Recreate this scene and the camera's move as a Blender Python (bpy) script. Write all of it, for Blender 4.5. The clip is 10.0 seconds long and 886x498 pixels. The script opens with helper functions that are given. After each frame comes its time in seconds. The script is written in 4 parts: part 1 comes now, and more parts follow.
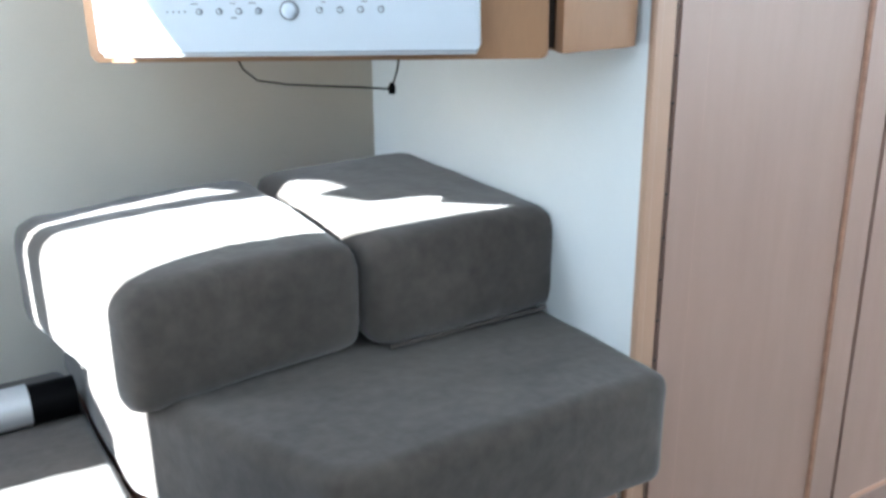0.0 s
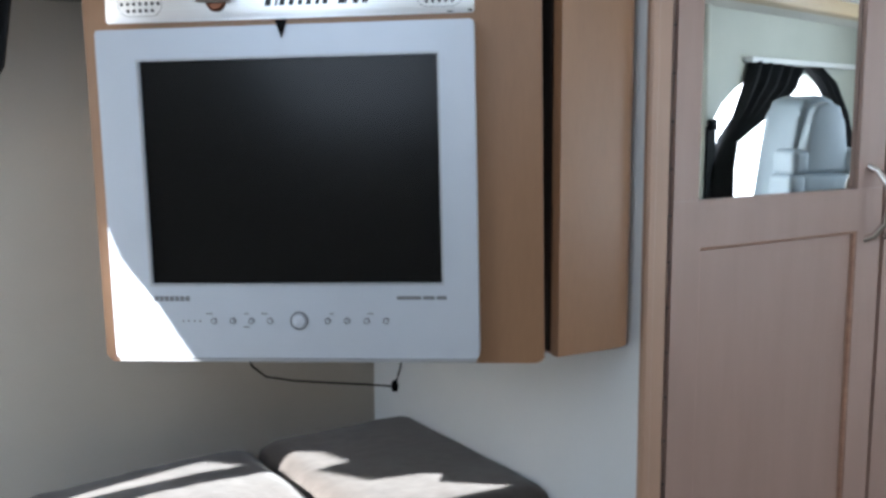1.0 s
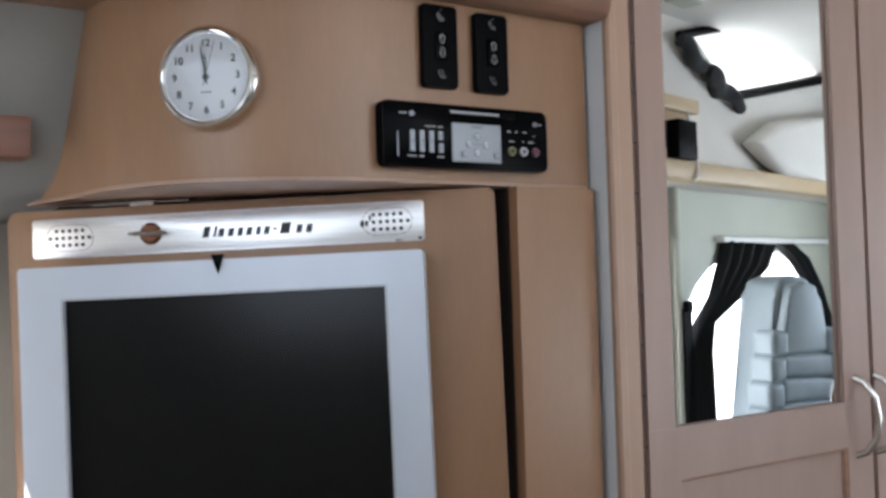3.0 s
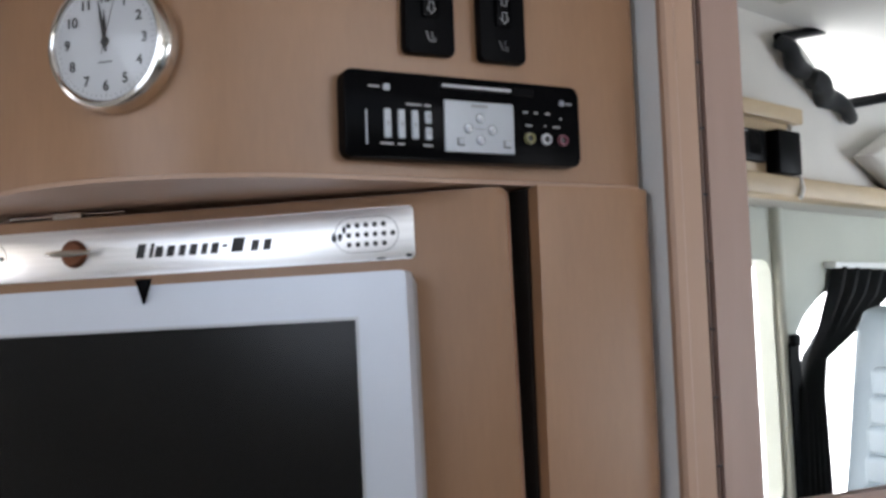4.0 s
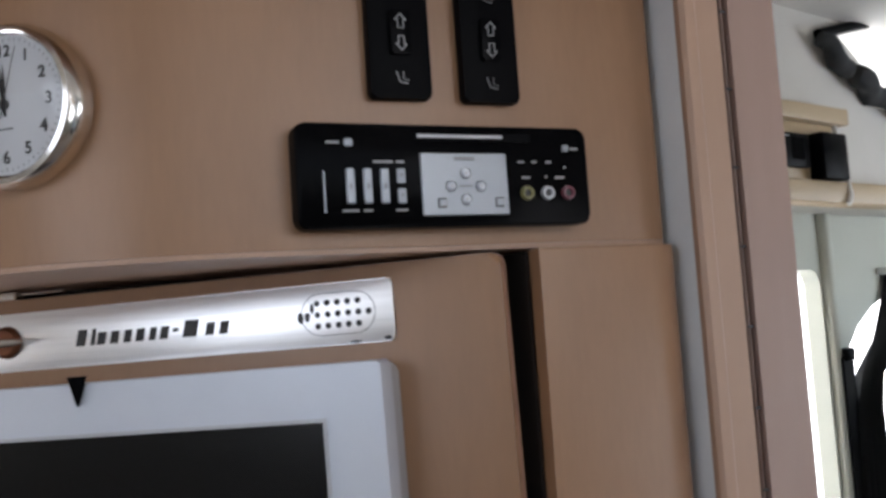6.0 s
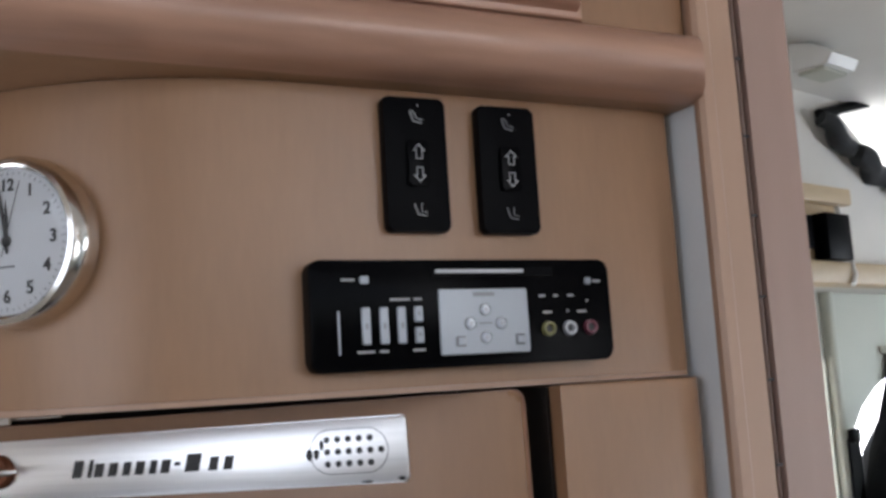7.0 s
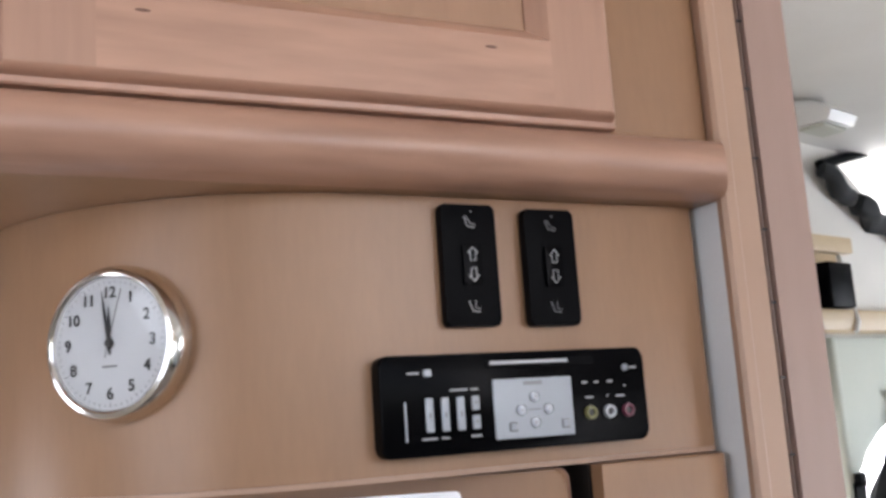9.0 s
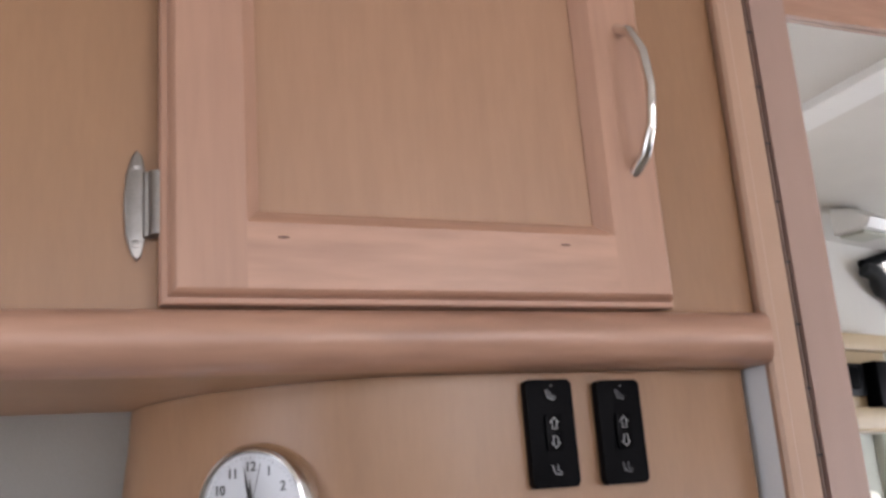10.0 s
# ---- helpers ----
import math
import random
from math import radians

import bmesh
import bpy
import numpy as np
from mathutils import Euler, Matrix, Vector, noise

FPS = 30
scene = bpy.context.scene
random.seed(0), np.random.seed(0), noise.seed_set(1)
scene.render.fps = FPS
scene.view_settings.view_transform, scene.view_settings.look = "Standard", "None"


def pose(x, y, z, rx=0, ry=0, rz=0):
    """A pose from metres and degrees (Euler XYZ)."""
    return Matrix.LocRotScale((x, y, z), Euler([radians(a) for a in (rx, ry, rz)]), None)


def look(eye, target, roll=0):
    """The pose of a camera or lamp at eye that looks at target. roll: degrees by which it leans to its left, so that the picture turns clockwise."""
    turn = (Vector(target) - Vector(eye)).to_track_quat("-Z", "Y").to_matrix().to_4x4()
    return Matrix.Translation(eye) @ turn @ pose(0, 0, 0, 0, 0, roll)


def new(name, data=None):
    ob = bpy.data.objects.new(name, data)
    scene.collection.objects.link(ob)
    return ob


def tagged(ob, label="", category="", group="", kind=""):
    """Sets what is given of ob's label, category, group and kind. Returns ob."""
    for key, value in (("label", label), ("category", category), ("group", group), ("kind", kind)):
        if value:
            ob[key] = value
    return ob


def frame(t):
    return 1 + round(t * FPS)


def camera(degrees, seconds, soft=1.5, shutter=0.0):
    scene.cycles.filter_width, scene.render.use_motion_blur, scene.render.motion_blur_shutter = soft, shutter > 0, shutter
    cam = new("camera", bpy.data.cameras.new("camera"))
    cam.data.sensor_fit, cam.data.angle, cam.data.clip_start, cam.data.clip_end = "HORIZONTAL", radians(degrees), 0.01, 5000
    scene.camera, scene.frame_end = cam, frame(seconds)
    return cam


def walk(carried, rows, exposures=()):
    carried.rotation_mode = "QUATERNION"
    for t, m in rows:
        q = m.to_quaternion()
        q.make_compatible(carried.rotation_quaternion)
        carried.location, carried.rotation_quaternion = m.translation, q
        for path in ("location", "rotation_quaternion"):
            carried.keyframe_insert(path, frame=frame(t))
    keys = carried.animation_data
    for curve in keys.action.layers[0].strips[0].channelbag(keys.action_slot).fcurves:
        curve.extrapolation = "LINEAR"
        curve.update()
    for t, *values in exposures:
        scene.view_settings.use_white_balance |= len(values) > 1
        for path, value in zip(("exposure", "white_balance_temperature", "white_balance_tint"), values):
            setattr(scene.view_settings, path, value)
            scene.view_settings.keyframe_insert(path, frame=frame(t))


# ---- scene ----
cam = camera(49.0, 10.0, soft=3.1)
PATH = [
    (0, (-0.7416, -1.4019, 1.0028), (-0.0060, -0.1925, 0.5066), -0.44),
    (0.5, (-0.7596, -1.3865, 1.0877), (0.0210, -0.1602, 0.7180), -0.71),
    (1, (-0.7535, -1.4093, 1.1239), (0.0271, -0.1460, 0.9124), -0.28),
    (1.5, (-0.7476, -1.4032, 1.1556), (0.0400, -0.1313, 1.0452), 0.12),
    (2, (-0.7378, -1.3913, 1.1716), (0.0577, -0.1201, 1.1379), -0.36),
    (2.5, (-0.7264, -1.3806, 1.1796), (0.0910, -0.1230, 1.1937), -1.19),
    (3, (-0.6859, -1.3564, 1.1846), (0.1296, -0.0983, 1.2306), -1.70),
    (3.2, (-0.6530, -1.3497, 1.1729), (0.1414, -0.0794, 1.2442), -2.44),
    (4.3, (-0.4577, -1.1496, 1.1940), (0.1963, 0.1966, 1.2938), -1.16),
    (4.5, (-0.4437, -1.1360, 1.2089), (0.2075, 0.2149, 1.2416), -0.14),
    (5, (-0.4158, -1.1414, 1.2163), (0.2033, 0.2241, 1.2631), -2.14),
    (6.5, (-0.4134, -1.1051, 1.2518), (0.2134, 0.2498, 1.3989), -4.36),
    (7, (-0.4148, -1.0987, 1.2786), (0.2159, 0.2475, 1.4783), -3.38),
    (7.5, (-0.4199, -1.0994, 1.2931), (0.2162, 0.2341, 1.5520), -2.68),
    (8, (-0.4312, -1.1049, 1.2972), (0.2210, 0.2202, 1.5595), -2.73),
    (8.5, (-0.4450, -1.1133, 1.3013), (0.2102, 0.2141, 1.5435), -3.04),
    (9, (-0.4690, -1.1423, 1.3075), (0.1633, 0.1939, 1.5618), -3.81),
    (9.5, (-0.5082, -1.1911, 1.3297), (0.1017, 0.1450, 1.6344), -4.08),
    (10, (-0.5414, -1.2361, 1.3568), (0.0302, 0.0987, 1.7331), -4.31),
]
EXPOSURES = [(0.0, 4.03, 5480, 3), (0.5, 3.30, 5600, 6), (1.2, 2.80, 5850, 10), (3.0, 2.85, 6150, 13), (5.0, 2.68, 6400, 17), (6.5, 2.58, 6350, 17), (7.5, 2.98, 6300, 16), (8.5, 3.3, 6350, 17), (10.0, 3.17, 6600, 22)]
walk(cam, [(t, look(eye, target, roll)) for t, eye, target, roll in PATH], EXPOSURES)

# ---- world, sun and daylight ----
SUN_TRAVEL = Vector((1.0, -0.02, -0.55))
world = bpy.data.worlds.new("daylight")
scene.world = world
world.use_nodes = True
wn = world.node_tree.nodes
sky = wn.new("ShaderNodeTexSky")
sky.sky_type = "NISHITA"
sky.sun_disc = False
sky.sun_elevation = radians(28.8)
sky.sun_rotation = radians(270)
world.node_tree.links.new(sky.outputs[0], wn["Background"].inputs[0])
wn["Background"].inputs[1].default_value = 0.05
sun = new("sun", bpy.data.lights.new("sun", "SUN"))
sun.data.energy, sun.data.angle, sun.data.color = 5.0, radians(0.5), (1.0, 0.95, 0.87)
sun.matrix_world = look((-3, 0, 4), Vector((-3, 0, 4)) + SUN_TRAVEL)


def window_light(name, eye, target, width, height, watts, color):
    ob = new(name, bpy.data.lights.new(name, "AREA"))
    ob.data.shape, ob.data.size, ob.data.size_y = "RECTANGLE", width, height
    ob.data.energy, ob.data.color = watts, color
    ob.matrix_world = look(eye, target)
    return ob


REAR_GLASS = -1.065
SKY_BLUE = (0.80, 0.90, 1.0)
window_light("rear_window_skylight", (REAR_GLASS, -0.955, 1.335), (-0.2, -0.60, 1.05), 0.80, 0.48, 0.55, SKY_BLUE)
window_light("rear_corner_skylight", (REAR_GLASS, -0.27, 0.92), (0, -0.45, 0.85), 0.26, 0.70, 0.30, SKY_BLUE)
# added fill lamp; the side window it stands in is assumed
window_light("side_fill_light", (-0.2, -1.86, 1.56), (-0.2, 0, 0.95), 1.3, 0.42, 0.38, (0.93, 0.97, 1.0))
window_light("cab_window_skylight", (2.9, -1.0, 1.2), (0.5, -1.2, 1.1), 1.4, 0.7, 2.8, SKY_BLUE)


# ---- materials ----
def material(name, color, rough=0.5, metal=0.0, spread=0.10, grain=(6, 6, 6), fine=60.0, bump=0.05, coat=0.0, tint=None, spec=0.5, sheen=0.0):
    """A surface with large stains, fine grain and slight relief, in object space metres."""
    m = bpy.data.materials.new(name)
    m.use_nodes = True
    n, l = m.node_tree.nodes, m.node_tree.links
    p = n["Principled BSDF"]
    co = n.new("ShaderNodeTexCoord")
    mp = n.new("ShaderNodeMapping")
    mp.inputs["Scale"].default_value = grain
    l.new(co.outputs["Object"], mp.inputs[0])
    big = n.new("ShaderNodeTexNoise")
    big.inputs["Scale"].default_value = 1.0
    big.inputs["Detail"].default_value = 5
    l.new(mp.outputs[0], big.inputs["Vector"])
    small = n.new("ShaderNodeTexNoise")
    small.inputs["Scale"].default_value = fine / max(grain)
    small.inputs["Detail"].default_value = 3
    l.new(mp.outputs[0], small.inputs["Vector"])
    mix = n.new("ShaderNodeMix")
    mix.data_type = "FLOAT"
    mix.inputs[0].default_value = 0.4
    l.new(big.outputs[0], mix.inputs[2])
    l.new(small.outputs[0], mix.inputs[3])
    ramp = n.new("ShaderNodeValToRGB")
    ramp.color_ramp.elements[0].position, ramp.color_ramp.elements[1].position = 0.3, 0.7
    dark = [c * (1 - spread) for c in color]
    light = [min(1, c * (1 + spread)) for c in (tint or color)]
    ramp.color_ramp.elements[0].color = (*dark, 1)
    ramp.color_ramp.elements[1].color = (*light, 1)
    l.new(mix.outputs[0], ramp.inputs[0])
    l.new(ramp.outputs[0], p.inputs["Base Color"])
    b = n.new("ShaderNodeBump")
    b.inputs["Strength"].default_value = bump
    b.inputs["Distance"].default_value = 0.002
    l.new(small.outputs[0], b.inputs["Height"])
    l.new(b.outputs[0], p.inputs["Normal"])
    p.inputs["Roughness"].default_value = rough
    p.inputs["Metallic"].default_value = metal
    p.inputs["Coat Weight"].default_value = coat
    p.inputs["Coat Roughness"].default_value = 0.15
    p.inputs["Specular IOR Level"].default_value = spec
    p.inputs["Sheen Weight"].default_value = sheen
    return m


MAPLE = material("maple_wood", (0.355, 0.200, 0.137), 0.42, spread=0.07, grain=(60, 60, 5), fine=140, bump=0.06, tint=(0.385, 0.222, 0.152))
MAPLE_H = material("maple_wood_lengthwise", (0.345, 0.190, 0.130), 0.36, spread=0.16, grain=(5, 38, 38), fine=120, bump=0.06, tint=(0.400, 0.232, 0.160))
CAB_MAPLE = material("cab_shelf_maple", (0.48, 0.36, 0.215), 0.45, spread=0.06, grain=(6, 45, 45), fine=120)
PANEL_WOOD = material("door_panel_maple", (0.315, 0.178, 0.106), 0.4, spread=0.04, grain=(60, 60, 8), fine=220, bump=0.03, tint=(0.335, 0.192, 0.115))
MAPLE_PALE = material("maple_wood_pale", (0.385, 0.245, 0.170), 0.45, spread=0.03, grain=(30, 30, 4), fine=120)
LAMINATE = material("maple_laminate", (0.270, 0.148, 0.079), 0.38, spread=0.05, grain=(34, 34, 7), fine=240, bump=0.02, tint=(0.286, 0.159, 0.085))
WARD_WOOD = material("wardrobe_maple", (0.315, 0.208, 0.170), 0.42, spread=0.03, grain=(26, 26, 3), fine=90, tint=(0.335, 0.224, 0.184))
SUEDE = material("grey_microsuede", (0.060, 0.0505, 0.044), 0.95, spread=0.34, grain=(9, 9, 9), fine=60, bump=0.4, spec=0.15, sheen=0.25)
WALL_CLOTH = material("wall_vinyl_cream", (0.460, 0.420, 0.355), 0.75, spread=0.05, grain=(8, 8, 8), fine=420, bump=0.12)
WALL_WHITE = material("wall_vinyl_white", (0.640, 0.665, 0.680), 0.6, spread=0.04, grain=(8, 8, 8), fine=420, bump=0.10)
PADDING = material("grey_headliner", (0.270, 0.255, 0.235), 0.9, spread=0.06, grain=(10, 10, 10), fine=500, bump=0.2)
HEADLINER = material("pale_headliner", (0.66, 0.64, 0.60), 0.9, spread=0.05, grain=(6, 6, 6), fine=300, bump=0.15)
TRIM_GREY = material("cab_trim_grey_green", (0.490, 0.505, 0.440), 0.7, spread=0.05, grain=(6, 6, 6), fine=200)
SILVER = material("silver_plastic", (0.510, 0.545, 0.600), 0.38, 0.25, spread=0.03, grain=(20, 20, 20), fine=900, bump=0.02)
# silver with shade put into the colour, plus the sleeve and jack's darker silver
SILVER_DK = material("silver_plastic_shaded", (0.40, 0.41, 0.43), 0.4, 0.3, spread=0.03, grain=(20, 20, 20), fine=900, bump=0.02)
SCREEN = material("dark_lcd_glass", (0.003, 0.003, 0.0032), 0.22, spec=0.25, spread=0.05, grain=(9, 9, 9), fine=300, bump=0.0)
STEEL = material("brushed_steel", (0.88, 0.88, 0.88), 0.33, 1.0, spread=0.06, grain=(6, 6, 400), fine=800, bump=0.03)
CHROME = material("satin_nickel", (0.72, 0.70, 0.67), 0.16, 1.0, spread=0.04, grain=(30, 30, 30), fine=300, bump=0.0)
HINGE_METAL = material("dull_hinge_metal", (0.27, 0.25, 0.235), 0.35, 1.0, spread=0.15, grain=(60, 60, 60), fine=500, bump=0.05)
BLACK = material("black_plastic", (0.0022, 0.0022, 0.0026), 0.22, spec=0.025, spread=0.1, grain=(20, 20, 20), fine=600, bump=0.02)
BLACK_MATT = material("black_matt_plastic", (0.0025, 0.0025, 0.003), 0.40, spec=0.03, spread=0.1, grain=(20, 20, 20), fine=600, bump=0.03)
# near-black tone that puts shade into the cabinet gaps
GAP_SHADE = material("cabinet_gap_shade", (0.02, 0.014, 0.011), 0.8, spread=0.1)
WHITE_INK = material("white_print", (0.33, 0.33, 0.335), 0.5, spread=0.02, bump=0.0)
GREY_INK = material("grey_print", (0.16, 0.16, 0.17), 0.5, spread=0.02, bump=0.0)
BLACK_INK = material("black_print", (0.02, 0.02, 0.02), 0.5, spread=0.02, bump=0.0)
CLOCK_FACE = material("clock_face_white", (0.620, 0.630, 0.640), 0.35, spread=0.02, bump=0.0)
CURTAIN = material("black_curtain_cloth", (0.013, 0.0145, 0.016), 0.85, spread=0.3, grain=(30, 30, 30), fine=300, bump=0.3, sheen=0.06)
LEATHER = material("pale_grey_leather", (0.24, 0.29, 0.325), 0.45, spread=0.06, grain=(14, 14, 14), fine=300, bump=0.15)
CARPET = material("beige_carpet", (0.30, 0.26, 0.22), 0.95, spread=0.2, grain=(10, 10, 10), fine=400, bump=0.5)
BRASS_DARK = material("dark_bronze_knob", (0.22, 0.09, 0.05), 0.3, 0.8, spread=0.2, grain=(40, 40, 40), fine=200)
WHITE_PLASTIC = material("white_plastic", (0.75, 0.75, 0.73), 0.4, spread=0.03, bump=0.0)
RED_PLUG = material("red_jack", (0.13, 0.027, 0.045), 0.35, bump=0.0)
YELLOW_PLUG = material("yellow_jack", (0.17, 0.16, 0.06), 0.35, bump=0.0)
ASPHALT = material("pale_driveway", (0.35, 0.34, 0.32), 0.9, spread=0.15, grain=(2, 2, 2), fine=40)


def plain(name, color, rough, metal):
    m = bpy.data.materials.new(name)
    m.use_nodes = True
    p = m.node_tree.nodes["Principled BSDF"]
    p.inputs["Base Color"].default_value = (*color, 1)
    p.inputs["Roughness"].default_value = rough
    p.inputs["Metallic"].default_value = metal
    return m


MIRROR = plain("mirror_silver", (0.92, 0.94, 0.93), 0.0, 1.0)
GLASS = plain("clear_glass", (1, 1, 1), 0.0, 0.0)
GLASS.node_tree.nodes["Principled BSDF"].inputs["Transmission Weight"].default_value = 1.0
GLASS.node_tree.nodes["Principled BSDF"].inputs["IOR"].default_value = 1.45
PAD_SILVER = material("silver_pad_plastic", (0.25, 0.27, 0.295), 0.35, 0.3, spread=0.03, grain=(20, 20, 20), fine=900, bump=0.02)
BLOCK_WOOD = material("reddish_block_wood", (0.22, 0.10, 0.066), 0.5, spread=0.1, grain=(4, 50, 50), fine=130, tint=(0.25, 0.12, 0.08))
HINGE_DARK = material("dark_hinge_steel", (0.150, 0.095, 0.075), 0.5, spread=0.2, grain=(40, 40, 40), fine=300)
KNOT = material("wood_knot", (0.13, 0.06, 0.04), 0.6, spread=0.2, grain=(80, 80, 80), fine=400)
OUTSIDE = bpy.data.materials.new("bright_outdoors")
OUTSIDE.use_nodes = True
OUTSIDE.node_tree.nodes["Principled BSDF"].inputs["Emission Color"].default_value = (0.95, 0.98, 1.0, 1)
OUTSIDE.node_tree.nodes["Principled BSDF"].inputs["Emission Strength"].default_value = 0.9


# ---- mesh helpers ----
def part(name, bm, mat, parent=None, label="", smooth=True):
    """Links a bmesh as one mesh object, under a thing or a part if given."""
    bmesh.ops.recalc_face_normals(bm, faces=bm.faces)
    me = bpy.data.meshes.new(name)
    bm.to_mesh(me)
    bm.free()
    me.materials.append(mat)
    if smooth:
        for poly in me.polygons:
            poly.use_smooth = True
        me.set_sharp_from_angle(angle=radians(35))
    ob = new(name, me)
    if parent:
        ob.parent = parent
        ob.matrix_parent_inverse = parent.matrix_world.inverted()
    if label:
        ob["label"] = label
    return ob


def thing(name, place, label, category, group="", kind="", turn=0.0):
    ob = new(name)
    ob.empty_display_size = 0.02
    ob.matrix_world = pose(*place, 0, 0, turn)
    return tagged(ob, label, category, group, kind)


def box(x0, x1, y0, y1, z0, z1, bevel=0.0, segments=3, m=None):
    bm = bmesh.new()
    bmesh.ops.create_cube(bm, size=1.0)
    for v in bm.verts:
        v.co = ((x0 + x1) / 2 + v.co.x * (x1 - x0), (y0 + y1) / 2 + v.co.y * (y1 - y0), (z0 + z1) / 2 + v.co.z * (z1 - z0))
    if bevel:
        bmesh.ops.bevel(bm, geom=bm.edges[:], offset=bevel, segments=segments, profile=0.5, affect="EDGES")
    if m:
        bm.transform(m)
    return bm


def prism(outline, low, high, bevel=0.0, axis="z", m=None, segments=3):
    """A flat outline carried from low to high along an axis; outline in the other two axes' order."""
    bm = bmesh.new()

    def put(a, b, c):
        return {"z": (a, b, c), "x": (c, a, b), "y": (a, c, b)}[axis]

    lower = [bm.verts.new(put(a, b, low)) for a, b in outline]
    upper = [bm.verts.new(put(a, b, high)) for a, b in outline]
    n = len(outline)
    bm.faces.new(lower)
    bm.faces.new(upper[::-1])
    for i in range(n):
        bm.faces.new((lower[i], lower[(i + 1) % n], upper[(i + 1) % n], upper[i]))
    if bevel:
        edges = [e for e in bm.edges if (e.verts[0] in lower) == (e.verts[1] in lower)]
        bmesh.ops.bevel(bm, geom=edges, offset=bevel, segments=segments, profile=0.5, affect="EDGES")
    if m:
        bm.transform(m)
    return bm


def slab_with_hole(outer, hole, low, high, axis, m=None):
    """A wall of some thickness with one opening through it."""
    bm = bmesh.new()

    def put(a, b, c):
        return {"z": (a, b, c), "x": (c, a, b), "y": (a, c, b)}[axis]

    rings = []
    for level in (low, high):
        edges = []
        for loop in (outer, hole):
            vs = [bm.verts.new(put(a, b, level)) for a, b in loop]
            es = [bm.edges.new((vs[i], vs[(i + 1) % len(vs)])) for i in range(len(vs))]
            edges += es
            rings.append(vs)
        bmesh.ops.triangle_fill(bm, edges=edges, use_beauty=True)
    for a, b in ((rings[0], rings[2]), (rings[1], rings[3])):
        for i in range(len(a)):
            j = (i + 1) % len(a)
            bm.faces.new((a[i], a[j], b[j], b[i]))
    if m:
        bm.transform(m)
    return bm


def rounded(x0, x1, z0, z1, r, steps=5):
    pts = []
    for cx, cz, a0 in ((x1 - r, z1 - r, 0), (x0 + r, z1 - r, 90), (x0 + r, z0 + r, 180), (x1 - r, z0 + r, 270)):
        for i in range(steps + 1):
            a = radians(a0 + 90 * i / steps)
            pts.append((cx + r * math.cos(a), cz + r * math.sin(a)))
    return pts


def tube(points, radius, sides=10, caps=True, m=None, radii=None):
    """A round bar along a line of points."""
    bm = bmesh.new()
    pts = [Vector(p) for p in points]
    rings = []
    for i, p in enumerate(pts):
        way = (pts[min(i + 1, len(pts) - 1)] - pts[max(i - 1, 0)]).normalized()
        side = way.orthogonal().normalized() if i == 0 else (side - way * side.dot(way)).normalized()
        up = way.cross(side)
        r = radii[i] if radii else radius
        rings.append([bm.verts.new(p + r * (math.cos(2 * math.pi * k / sides) * side + math.sin(2 * math.pi * k / sides) * up)) for k in range(sides)])
    for a, b in zip(rings, rings[1:]):
        for k in range(sides):
            bm.faces.new((a[k], a[(k + 1) % sides], b[(k + 1) % sides], b[k]))
    if caps:
        bm.faces.new(rings[0][::-1])
        bm.faces.new(rings[-1])
    if m:
        bm.transform(m)
    return bm


def lathe(profile, steps=40, m=None):
    """Radius and height pairs turned round z."""
    bm = bmesh.new()
    rings = []
    for r, z in profile:
        rings.append([bm.verts.new((r * math.cos(2 * math.pi * k / steps), r * math.sin(2 * math.pi * k / steps), z)) for k in range(steps)] if r > 1e-6 else [bm.verts.new((0, 0, z))])
    for a, b in zip(rings, rings[1:]):
        for k in range(steps):
            j = (k + 1) % steps
            if len(a) > 1 and len(b) > 1:
                bm.faces.new((a[k], a[j], b[j], b[k]))
            elif len(a) > 1:
                bm.faces.new((a[k], a[j], b[0]))
            elif len(b) > 1:
                bm.faces.new((a[0], b[j], b[k]))
    if m:
        bm.transform(m)
    return bm


def soft_edges(bm, offset, segments=2):
    """Rounds the sharp edges of a block."""
    bm.normal_update()
    edges = [e for e in bm.edges if len(e.link_faces) == 2 and e.calc_face_angle(0) > 1.0]
    bmesh.ops.bevel(bm, geom=edges, offset=offset, segments=segments, profile=0.5, affect="EDGES", clamp_overlap=True)
    return bm


def joined(*bms):
    out = bmesh.new()
    for b in bms:
        me = bpy.data.meshes.new("piece")
        b.to_mesh(me)
        b.free()
        out.from_mesh(me)
        bpy.data.meshes.remove(me)
    return out


def writing(text, size, mat, parent, m, name="numeral", depth=0.0004):
    cu = bpy.data.curves.new("text", "FONT")
    cu.body, cu.size, cu.extrude, cu.offset = text, size, depth, size * 0.02
    cu.align_x, cu.align_y = "CENTER", "CENTER"
    tmp = new("text", cu)
    me = bpy.data.meshes.new_from_object(tmp.evaluated_get(bpy.context.evaluated_depsgraph_get()))
    bpy.data.objects.remove(tmp)
    bpy.data.curves.remove(cu)
    bm = bmesh.new()
    bm.from_mesh(me)
    bpy.data.meshes.remove(me)
    bm.transform(m)
    return part(name, bm, mat, parent, smooth=False)


